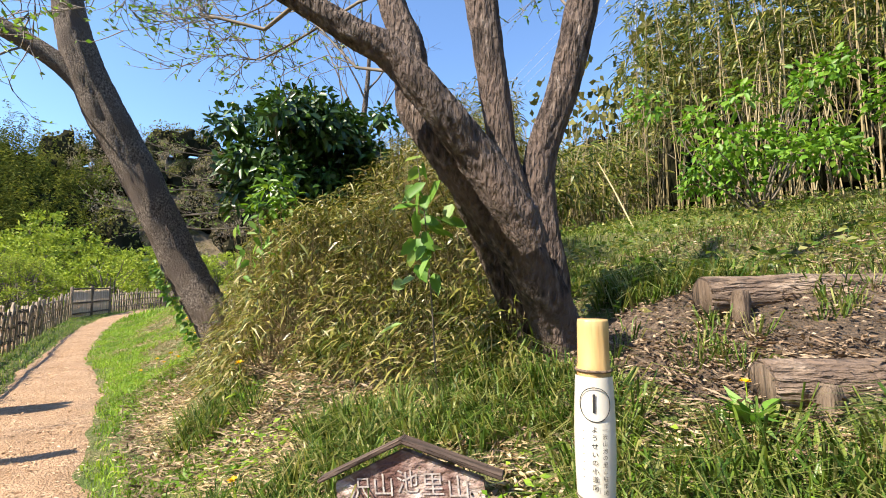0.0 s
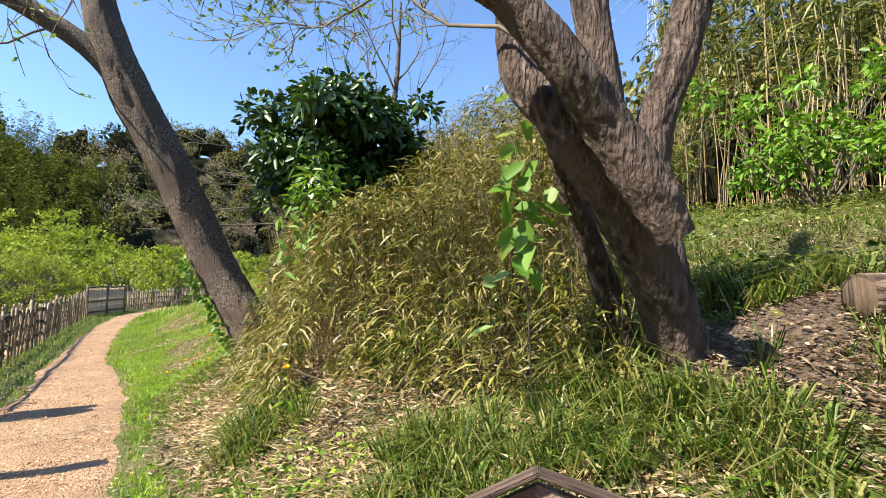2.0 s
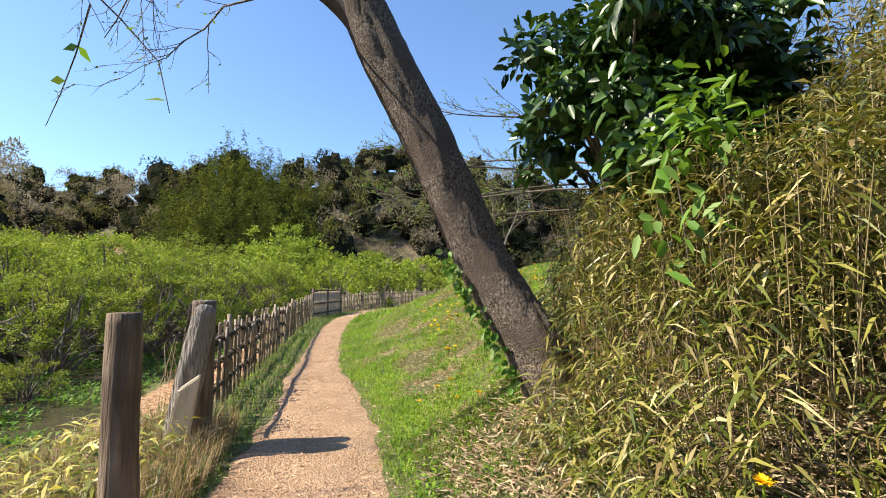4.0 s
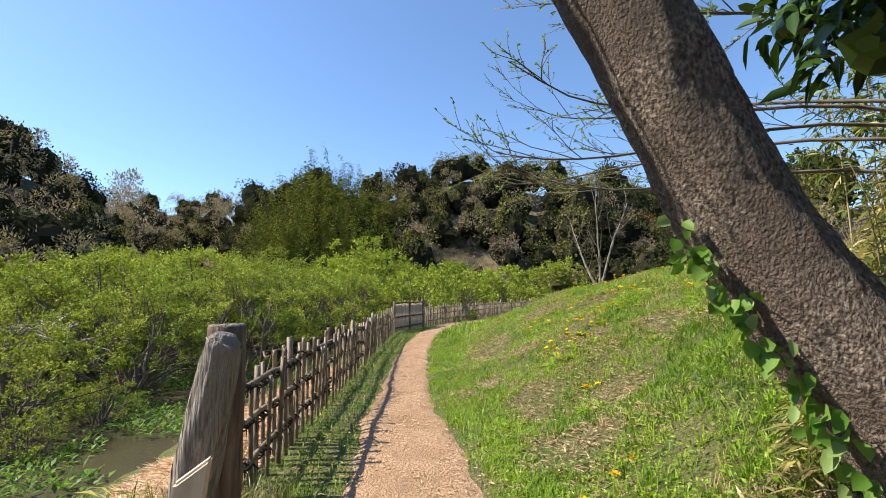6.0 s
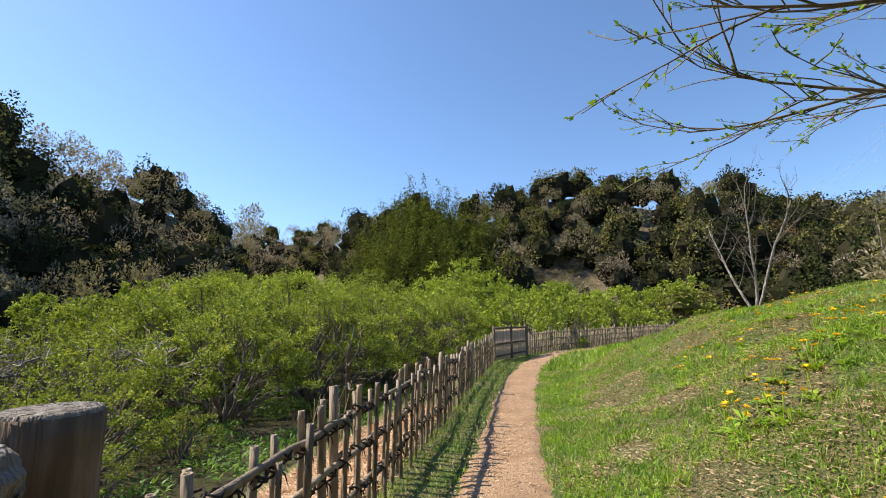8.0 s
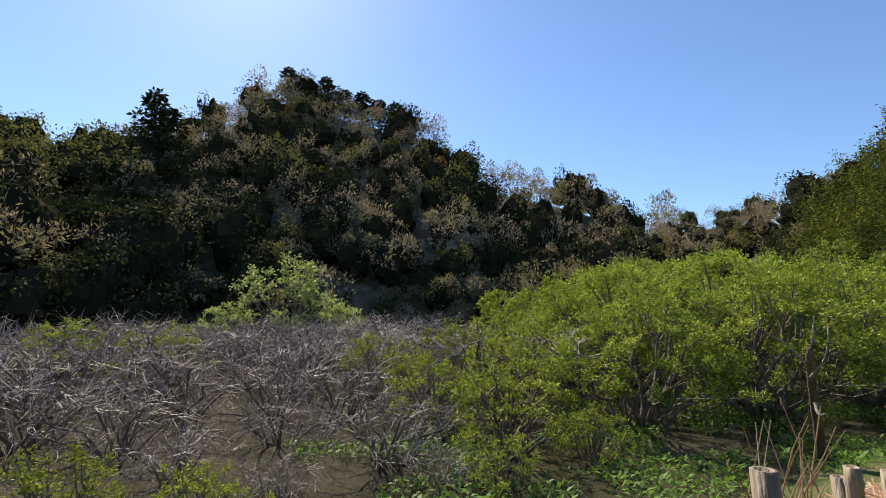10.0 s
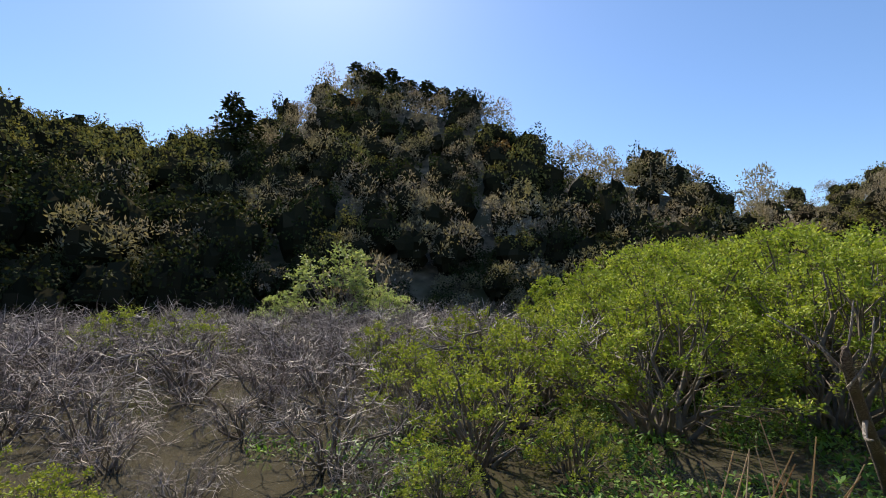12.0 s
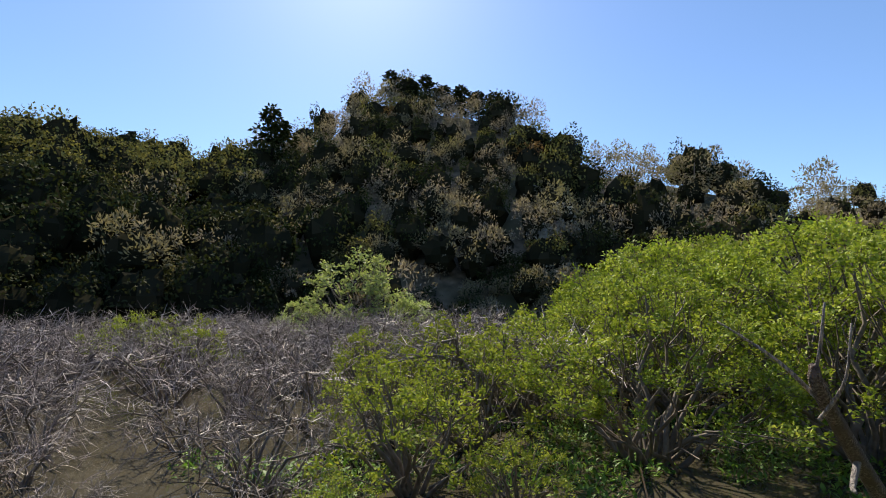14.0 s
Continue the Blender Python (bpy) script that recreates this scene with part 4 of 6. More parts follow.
leaves(soup, np.c_[x, y, z], unit(np.c_[np.cos(a), np.sin(a), rng.uniform(-0.5, 0.6, n)]), np.c_[rng.normal(0, 0.4, (n, 2)), np.ones(n)], rng.uniform(0.09, 0.22, n), rng.uniform(0.014, 0.028, n), 0.25, 0.2)
p0 = np.c_[x, y, height(x, y) - 0.03][::6]
tubes(stems, np.stack([p0, np.c_[x, y, z][::6] + rng.normal(0, 0.02, p0.shape)], 1), np.tile([0.003, 0.002], (len(p0), 1)), 3)
low_th = thing("dwarf_bamboo", (-1.8, -0.6, float(height(-1.8, -0.6))), "low dwarf bamboo with yellowing leaves round the old post", "dwarf bamboo", kind="stuff")
inv = Matrix.Translation(low_th.location).inverted()
for nm, s, m in (("foliage", soup, M_lowsasa), ("stemwork", stems, M_culm)):
    part(nm, s.mesh(nm, m), low_th).matrix_basis = inv

# ---- tall bamboo grove on the slope ----
soup, culm = Soup(), Soup()
n = 520
x, y = 6.2 + 9 * rng.uniform(0, 1, n) ** 1.2, rng.uniform(-13, 6, n)
ok = (x - 6.2 > 0.0) & (x > 8.2 - 0.28 * (y + 1) - 1.0 * (y > 0)) & ~((np.abs(y + 1.2 - 0.0 * x) < 1.3) & (x < 9.6))
x, y = x[ok], y[ok]
n = len(x)
p0 = np.c_[x, y, height(x, y) - 0.05]
hh = rng.uniform(4.5, 8.5, n)
end = (y + 5.8) / (x - 0.85) > 0.66
hh = np.where(end, np.minimum(hh, np.maximum(1.2, 1.5 + 0.3 * np.hypot(x - 0.85, y + 5.8) - p0[:, 2]) * rng.uniform(0.7, 1.0, n)), hh)
lean = rng.normal(0, 0.07, (n, 2)) - [0.05, 0]
ts = np.linspace(0, 1, 7)
lines = p0[:, None] + np.stack([lean[:, :1] * hh[:, None] * ts**2, lean[:, 1:] * hh[:, None] * ts**2, hh[:, None] * (ts - 0.06 * ts**3)], -1)
tubes(culm, lines, np.linspace(1, 0.25, 7)[None] * rng.uniform(0.008, 0.019, n)[:, None], 5)
p, d = along(lines, 22)
br = twigs(p, rnd_dirs(len(p), -0.1, 0.8), rng.uniform(0.3, 0.9, len(p)), 3, 0.2, -0.1)
tubes(culm, br[::2], np.tile([0.004, 0.003, 0.002], (len(br[::2]), 1)), 3)
low = 1100
lx = 7.2 + 5 * rng.uniform(0, 1, low)
ly = rng.uniform(-12, 4, low)
ok = (lx > 8.0 - 0.28 * (ly + 1) - 1.0 * (ly > 0)) & ~((np.abs(ly + 1.2) < 1.2) & (lx < 9.4))
lx, ly = lx[ok], ly[ok]
l0 = twigs(np.c_[lx, ly, height(lx, ly) - 0.05], np.c_[rng.normal(0, 0.13, (len(lx), 2)), np.ones(len(lx))], rng.uniform(1.0, 3.2, len(lx)), 4, 0.05, 0)
tubes(culm, l0, np.tile([0.009, 0.008, 0.007, 0.003], (len(lx), 1)), 4)
q, d = along(br, 10)
leaves(soup, q, unit(d * 0.5 + rnd_dirs(len(q), -1, 0.3) * 0.8), rnd_dirs(len(q), 0.1, 1), rng.uniform(0.14, 0.32, len(q)), rng.uniform(0.024, 0.046, len(q)), 0.2)
gr = thing("bamboo_grove", (10, -3, float(height(10, -3))), "tall bamboo grove with pale canes and yellow-green leaves on the slope", "bamboo", kind="stuff")
inv = Matrix.Translation(gr.location).inverted()
part("foliage", soup.mesh("foliage", M_bamboo), gr).matrix_basis = inv
part("cane_stand", culm.mesh("cane_stand", M_culm), gr).matrix_basis = inv

# ---- log steps, sign and marker post ----
def log_step(a, b, r, label):
    a, b = Vector(a), Vector(b)
    t = thing("log_step", (a + b) / 2 - Vector((0, 0, r)), label, "log", "log steps up the bank")
    inv = Matrix.Translation(t.location).inverted()
    s = Soup()
    pts = [(*(a.lerp(b, u)), r * k) for u, k in ((0, 0.97), (0.03, 1.03), (0.3, 1.0), (0.6, 1.05), (0.97, 1.0), (1.0, 0.95))]
    bark_limb(s, pts, 34, 22, 0.055, 7, 2.0 * r)
    part("log", s.mesh("log", M_log), t).matrix_basis = inv
    ax = (b - a).normalized()
    front = Vector((ax.y, -ax.x, 0)).normalized()
    if front.x > 0:
        front = -front
    for u in (0.12, 0.86):
        p = a.lerp(b, u) + front * (r + 0.03)
        s = Soup()
        bark_limb(s, [(p.x, p.y, p.z - 0.35, 0.04), (p.x, p.y, p.z - 0.05, 0.04), (p.x + 0.01, p.y, p.z + 0.03, 0.032)], 12, 12, 0.16, 4, u * 9)
        part("stake", s.mesh("stake", M_wood_dark), t, "split wooden stake").matrix_basis = inv
    for end, sg in ((a, -1), (b, 1)):
        s = Soup()
        e = end + ax * 0.004 * sg
        tubes(s, [tuple(e - ax * 0.01 * sg), tuple(e)], [r * 0.9, r * 0.86], 18, True)
        part("sawn_end", s.mesh("sawn_end", M_wood_dark), t).matrix_basis = inv


log_step((3.42, -4.66, 1.385), (4.2, -5.16, 1.41), 0.1, "weathered round log step held by split stakes")
log_step((2.96, -5.12, 1.07), (3.9, -5.85, 1.1), 0.095, "weathered round log step at the foot of the rise")


def text_mesh(words, size, material, align="CENTER"):
    cu = bpy.data.curves.new("lettering", "FONT")
    cu.body, cu.size, cu.align_x, cu.align_y = words, size, align, "CENTER"
    cu.resolution_u = 3
    ob = new("lettering", cu)
    bpy.context.view_layer.update()
    me = bpy.data.meshes.new_from_object(ob.evaluated_get(bpy.context.evaluated_depsgraph_get()))
    bpy.data.objects.remove(ob)
    me.materials.clear()
    me.materials.append(material)
    return me


def wrap(me, r, face, dx, dz):
    """Bends flat lettering round an upright cylinder of radius r, facing the angle face."""
    for v in me.vertices:
        a = face + (v.co.x + dx) / r
        v.co = (r * math.cos(a), r * math.sin(a), v.co.y + dz)
    return me


px_, py_ = 1.905, -5.22
g = float(height(px_, py_))
marker = thing("marker_post", (px_, py_, g), "yellow bamboo marker post wrapped in a white numbered label", "marker post")
H = 1.364 - g
s = Soup()
prof = [(-0.15, 0.036), (0.2, 0.036), (H - 0.42, 0.036), (H - 0.405, 0.041), (H - 0.39, 0.0365), (H - 0.135, 0.0365), (H - 0.118, 0.041), (H - 0.105, 0.0365), (H - 0.02, 0.0365), (H - 0.004, 0.036), (H, 0.0345)]
tubes(s, [(0, 0, z) for z, _ in prof], [r for _, r in prof], 28, True)
part("cane", s.mesh("cane", M_post), marker)
s = Soup()
for z in (H - 0.118, H - 0.405):
    a = np.linspace(0, 2 * np.pi, 25)
    tubes(s, np.c_[0.041 * np.cos(a), 0.041 * np.sin(a), np.full(25, z)], np.full(25, 0.0035), 5)
part("node_ring", s.mesh("node_ring", M_wood_dark), marker, "dark bamboo node")
FACE = math.atan2(-5.97 - py_, 0.95 - px_) + 0.1
s = Soup()
a = np.linspace(FACE - 1.75, FACE + 1.75, 40)
zz = np.linspace(H - 0.41, H - 0.13, 12)
rr = 0.0425 + 0.0045 * np.sin(np.linspace(0, np.pi, 12))
A, B = np.meshgrid(a, np.arange(12))
v = np.stack([rr[B] * np.cos(A), rr[B] * np.sin(A), zz[B] + 0 * A], -1)
ii = np.arange(39 * 11)
k0 = (ii // 39) * 40 + ii % 39
s.put(v, np.stack([k0, k0 + 1, k0 + 41, k0 + 40], 1))
me = s.mesh("label", M_paper)
lab = part("label", me, marker, "white laminated paper label")
part("number", wrap(text_mesh("1", 0.062, M_ink), 0.048, FACE, -0.004, H - 0.19), lab)
s = Soup()
t_ = np.linspace(0, 2 * np.pi, 49)
ring = np.stack([0.0478 * np.cos(FACE + (-0.002 + 0.036 * np.cos(t_)) / 0.0478), 0.0478 * np.sin(FACE + (-0.002 + 0.036 * np.cos(t_)) / 0.0478), H - 0.19 + 0.038 * np.sin(t_)], -1)
tubes(s, ring, np.full(49, 0.0011), 4)
part("circle", s.mesh("circle", M_ink), lab)
for words, dx, top, size in (("ようせいの小道南", -0.004, H - 0.246, 0.0145), ("一沢山池の里山駐車場", 0.019, H - 0.246, 0.0125)):
    for i, ch in enumerate(words):
        part("lettering", wrap(text_mesh(ch, size, M_ink), 0.0479, FACE, dx, top - i * size * (1.22 if size < 0.014 else 1.25)), lab)
for i in range(7):
    me = text_mesh("-", 0.016, M_ink)
    part("lettering", wrap(me, 0.0479, FACE, -0.03, H - 0.25 - i * 0.017), lab)

g = float(height(1.87, -4.3))
sign = thing("wooden_sign", (1.87, -4.3, g), "low house-shaped wooden signboard, worn brown paint with white characters", "sign")
SM = pose(0, 0, 0.825 - g, 0, -5.5, -43)


def slab(name, size, m, material, parent, label=""):
    bm = bmesh.new()
    bmesh.ops.create_cube(bm, size=1)
    bmesh.ops.scale(bm, vec=size, verts=bm.verts)
    bmesh.ops.bevel(bm, geom=bm.edges[:], offset=0.005, segments=2, affect="EDGES")
    me = bpy.data.meshes.new(name)
    bm.to_mesh(me)
    bm.free()
    me.materials.append(material)
    o = part(name, me, parent, label)
    o.matrix_basis = m
    return o


bm = bmesh.new()
outline = [(-0.29, -0.15), (0.0, -0.03), (0.31, -0.15), (0.31, -0.62), (-0.29, -0.62)]
f = bm.faces.new([bm.verts.new((x, 0, z)) for x, z in outline])
ex = bmesh.ops.extrude_face_region(bm, geom=[f])
for v in ex["geom"]:
    if isinstance(v, bmesh.types.BMVert):
        v.co.y += 0.03
bmesh.ops.recalc_face_normals(bm, faces=bm.faces)
me = bpy.data.meshes.new("board")
bm.to_mesh(me)
me.materials.append(M_board)
part("board", me, sign).matrix_basis = SM
slab("roof_slat", (0.4, 0.075, 0.016), SM @ pose(-0.17, 0.0, -0.06, 0, -22, 0), M_roofwood, sign, "dark brown roof slat")
slab("roof_slat", (0.42, 0.075, 0.016), SM @ pose(0.19, 0.0, -0.06, 0, 21, 0), M_roofwood, sign, "dark brown roof slat")
for x in (-0.2, 0.22):
    slab("leg", (0.05, 0.04, 0.5), SM @ pose(x, 0.045, -0.6), M_wood_dark, sign)
for i, ch in enumerate("沢山池里山"):
    o = part("lettering", text_mesh(ch, 0.095, M_white), sign, "white painted character")
    o.matrix_basis = SM @ pose(-0.19 + i * 0.1, -0.004, -0.155 - 0.012 * abs(i - 2), 90, 0, 0)
for x, z in ((-0.24, -0.22), (0.26, -0.2), (0.26, -0.3)):
    s = Soup()
    tubes(s, [(x, 0.002, z), (x, -0.004, z)], [0.006, 0.005], 8, True)
    part("nail", s.mesh("nail", M_rope), sign).matrix_basis = SM


# ---- grass and litter ----
def scatter(n, x0, x1, y0, y1, test, power=1.0):
    x = rng.uniform(x0, x1, n)
    y = y0 + (y1 - y0) * rng.uniform(0, 1, n) ** power
    ok = test(x, y)
    return x[ok], y[ok]


def patchy(x, y, s=1.0, o=0.0):
    return np.sin(1.9 * s * x + 0.7 * y * s + o) * np.sin(1.3 * s * y - 0.9 * s * x + 2 * o) + 0.5 * np.sin(4.1 * s * x + o) * np.sin(3.7 * s * y + 1)


def lawn(name, label, material, pts, hgt, wid, bend, kind="grass"):
    s = Soup()
    x, y = pts
    n = len(x)
    lean = rng.normal(0, bend, (n, 2)).clip(-1.4, 1.4)
    blades(s, np.c_[x, y, height(x, y)], lean, rng.uniform(hgt[0], hgt[1], n), rng.uniform(wid[0], wid[1], n))
    solid(name, s.mesh(name, material), label, kind, kind="stuff")


def left_d(x, y):
    return np.interp(y, PATH_Y, PATH_X) - np.interp(y, PATH_Y, PATH_W) - x


DRY = [(1.9, 3.4, 0.35), (2.9, 4.3, 0.4), (1.6, 6.9, 0.35), (3.9, 6.2, 0.4), (1.15, 8.2, 0.5), (1.3, 9.0, 0.45), (1.3, 4.2, 0.45), (2.2, 5.6, 0.5), (1.2, 2.4, 0.4), (3.2, 7.6, 0.5), (2.6, 9.5, 0.6), (0.9, 5.6, 0.3)]


def in_dry(x, y):
    r = np.full(np.shape(x), 9.0)
    for a, b, c in DRY:
        r = np.minimum(r, np.hypot((x - a), (y - b) * 0.7) / c)
    return r + 0.25 * patchy(x, y, 3)


lawn("verge_grass", "bright green spring grass along the path", M_grass, scatter(62000, -1, 2.2, -3.2, 16, lambda x, y: (edge_d(x, y) > -0.06 + 0.05 * patchy(x, y, 3)) & (edge_d(x, y) < np.where(y < -0.6, 0.3, 0.9) + 0.3 * patchy(x, y)) & (in_dry(x, y) > 0.9) & (patchy(x, y, 2, 1) > -0.75), 1.25), (0.03, 0.1), (0.005, 0.011), 0.85)
lawn("bank_grass", "mown green grass with dry stalks on the bank", M_meadow, scatter(70000, -0.5, 8, 0.2, 17, lambda x, y: (edge_d(x, y) > 0.15) & (edge_d(x, y) < 7) & (in_dry(x, y) > 0.85) & (patchy(x, y, 1.4, 2) > -0.6), 1.3), (0.03, 0.1), (0.005, 0.012), 1.5)
lawn("far_grass", "green grass beside the bend of the path", M_grass, scatter(26000, -2, 14, 14, 42, lambda x, y: (edge_d(x, y) > 0) & (edge_d(x, y) < 6)), (0.12, 0.3), (0.012, 0.03), 0.45)
lawn("fence_grass", "green weeds and grass at the foot of the fence", M_meadow, scatter(30000, -2.6, 0.5, -3.5, 26, lambda x, y: (left_d(x, y) > -0.05 + 0.05 * patchy(x, y, 3)) & (x > np.where(y < 1.9, -2.4, np.interp(y, FENCE_Y, FENCE_X) - 0.25)), 1.3), (0.03, 0.12), (0.005, 0.012), 0.85)

lawn("terrace_grass", "sunlit grass on the terrace below the bamboo", M_longgrass, scatter(26000, 3.2, 10, -9, 1.2, lambda x, y: (edge_d(x, y) > 2.2) & (patchy(x, y, 1.3, 4) > -0.4) & (np.abs(y + 5.05 + 0.64 * (x - 3.6)) + np.where(x > 5.4, 9, 0) > 0.7)), (0.04, 0.13), (0.006, 0.013), 0.9)
lawn("rank_grass", "rank straw and green grass round the old post", M_longgrass, scatter(7000, -4.0, -0.5, -4.5, 2.2, lambda x, y: (left_d(x, y) > 0.12) & (np.hypot(x + 0.77, y + 0.83) > 0.13)), (0.15, 0.5), (0.005, 0.011), 0.65)


def tufts(name, label, material, pts, per, hgt, wid, arch, kind="grass"):
    """Grass in clumps whose blades arch outward."""
    s = Soup()
    x, y = (np.repeat(a, per) for a in pts)
    n = len(x)
    a, q = rng.uniform(0, 2 * np.pi, n), rng.uniform(0.0, 1.0, n)
    size = np.repeat(rng.uniform(0.6, 1.15, len(pts[0])), per)
    px, py = x + np.cos(a) * 0.045 * q * size, y + np.sin(a) * 0.045 * q * size
    lean = np.c_[np.cos(a), np.sin(a)] * (arch * (0.35 + 0.75 * q))[:, None] + rng.normal(0, 0.15, (n, 2))
    blades(s, np.c_[px, py, height(px, py)], lean.clip(-1.5, 1.5), rng.uniform(hgt[0], hgt[1], n) * size, rng.uniform(wid[0], wid[1], n))
    solid(name, s.mesh(name, material), label, kind, kind="stuff")


def weeds(name, label, material, pts, size, top):
    s = Soup()
    x, y = pts
    n = len(x)
    leaves(s, np.c_[x, y, height(x, y) + rng.uniform(0.003, top, n)], rnd_dirs(n, -0.15, 0.6), np.tile([0, 0, 1.0], (n, 1)) + rng.normal(0, 0.45, (n, 3)), rng.uniform(size[0], size[1], n), rng.uniform(0.35, 0.7, n) * size[1] * 0.8, 0.15)
    solid(name, s.mesh(name, material), label, "weeds", kind="stuff")


weeds("bank_weeds", "low leafy clover and weeds carpeting the bank", M_grass, scatter(84000, -0.6, 7, 0.2, 15, lambda x, y: (edge_d(x, y) > 0.05) & (edge_d(x, y) < 6) & (in_dry(x, y) > 0.8) & (patchy(x, y, 1.1, 6) > -0.75), 1.35), (0.014, 0.04), 0.07)
weeds("verge_weeds", "bright green low weeds between path and fence", M_marsh, scatter(15000, -2.6, 0.5, -3.5, 22, lambda x, y: (left_d(x, y) > 0) & (x > np.where(y < 1.5, -2.2, np.interp(y, FENCE_Y, FENCE_X) - 0.2)), 1.3), (0.015, 0.042), 0.08)
weeds("shade_weeds", "green weeds and seedlings on the bank below the thicket", M_grass, scatter(16000, 0.3, 4, -6.5, 0.4, lambda x, y: (edge_d(x, y) > 0.05) & (edge_d(x, y) < 1.5) & (patchy(x, y, 1.6, 3) > 0.5)), (0.02, 0.06), 0.1)
weeds("terrace_weeds", "broad-leaved green weeds on the terrace below the bamboo", M_longgrass, scatter(15000, 3.0, 9.5, -8.5, 1.0, lambda x, y: (edge_d(x, y) > 2.0) & (patchy(x, y, 1.2, 5) > -0.1) & (np.abs(y + 5.05 + 0.64 * (x - 3.6)) + np.where(x > 5.4, 9, 0) > 0.6)), (0.03, 0.09), 0.2)
tufts("grass_tufts", "taller tufts of green grass on the bank", M_grass, scatter(5600, -0.6, 6, 0.3, 13, lambda x, y: (edge_d(x, y) > 0.02) & (edge_d(x, y) < 5) & (in_dry(x, y) > 0.75), 1.4), 11, (0.05, 0.14), (0.004, 0.01), 1.4)
tufts("straw_tufts", "bleached straw tufts among the green of the bank", M_straw, scatter(1500, -0.5, 7, 0.3, 14, lambda x, y: (edge_d(x, y) > 0.08) & (edge_d(x, y) < 6) & (patchy(x, y, 1.5, 4) > -0.1), 1.3), 12, (0.05, 0.16), (0.003, 0.007), 1.4)
tufts("dry_grass", "straw-yellow dry grass round the old posts", M_straw, scatter(2200, -3.2, -0.5, -3.6, 1.6, lambda x, y: (left_d(x, y) > 0.1) & (left_d(x, y) < 2.0 + 0.5 * patchy(x, y, 1.6, 1)) & (y > -3.0 + 0.6 * patchy(x, y, 1.5)) & (np.hypot(x + 0.77, y + 0.83) > 0.12)), 16, (0.2, 0.5), (0.003, 0.007), 0.7)


def litter(name, label, pts, size, lift=0.012, material=None, rise=0.25):
    s = Soup()
    x, y = pts
    n = len(x)
    d = rnd_dirs(n, -0.12, rise)
    leaves(s, np.c_[x, y, height(x, y) + lift + rng.uniform(0, 0.03, n)], d, np.tile([0, 0, 1.0], (n, 1)) + rng.normal(0, 0.4, (n, 3)), rng.uniform(size[0], size[1], n), rng.uniform(0.005, 0.02, n), 0, 0.2)
    solid(name, s.mesh(name, material or M_straw), label, "litter", kind="stuff")


tufts("long_grass", "long arching grass on the shaded bank", M_longgrass, scatter(5600, 1.0, 4.2, -7.2, -1.8, lambda x, y: (edge_d(x, y) > 0.12) & (edge_d(x, y) < 3) & ~((np.abs(y + 5.45 + 0.72 * (x - 3.3)) < 0.33) & (x > 2.8)) & (np.hypot(x - 1.78, y + 4.45) > 0.22) & (patchy(x, y, 2.2, 3) > -0.3) & (np.abs(y + 5.05 + 0.64 * (x - 3.6)) + np.where(x < 2.75, 9, 0) > 0.7) & ((y < -3.5) | (patchy(x, y, 2.5, 1) > 0.45))), 15, (0.12, 0.3), (0.005, 0.013), 1.5)
tufts("step_grass", "green grass tufts between the log steps", M_longgrass, scatter(900, 2.7, 7.5, -7.5, -3, lambda x, y: (edge_d(x, y) > 1.5) & (patchy(x, y, 1.4, 2) > 0.0)), 14, (0.07, 0.2), (0.005, 0.01), 1.4)
litter("dry_patches", "dry cut straw lying in patches on the bank", scatter(90000, -0.5, 6, 0.5, 14, lambda x, y: (edge_d(x, y) > 0.1) & ((in_dry(x, y) < 1.05) | (patchy(x, y, 1.2, 3) > 0.45) | (patchy(x, y, 2.6, 1) > 0.9))), (0.03, 0.085), lift=0.015)
litter("leaf_litter", "fallen dry bamboo leaves on the bank", scatter(46000, 0.5, 4.5, -7, 0.8, lambda x, y: (edge_d(x, y) > 0.15) & (edge_d(x, y) < 2.2) & (patchy(x, y, 1.7, 5) > -0.55)), (0.04, 0.1), material=M_litter, rise=0.5)
litter("pale_leaf_litter", "pale dry bamboo leaves fallen below the thicket", scatter(34000, 0.5, 4.0, -7.0, 0.8, lambda x, y: (edge_d(x, y) > 0.3) & (edge_d(x, y) < 1.7)), (0.05, 0.11), rise=0.4)
litter("cut_straw_heap", "heap of pale cut reed straw behind the fence", scatter(56000, -4.0, -1.2, 1.7, 9.2, lambda x, y: (x < np.interp(y, FENCE_Y, FENCE_X) - 0.12) & (x > np.interp(y, FENCE_Y, FENCE_X) - 1.9 - 0.35 * patchy(x, y)) & (y > 2.1 + 0.35 * patchy(x, y, 2)) & (y < 8.7 + 0.45 * patchy(x, y, 1.5, 2))), (0.06, 0.2), 0.04, rise=0.4, material=M_chip)
litter("step_litter", "bark chips and twigs on the log steps", scatter(30000, 2.6, 7.5, -7.5, -3, lambda x, y: (edge_d(x, y) > 1.2) & (patchy(x, y, 1.5, 1) > -1.2)), (0.015, 0.055), material=M_litter, rise=0.3)


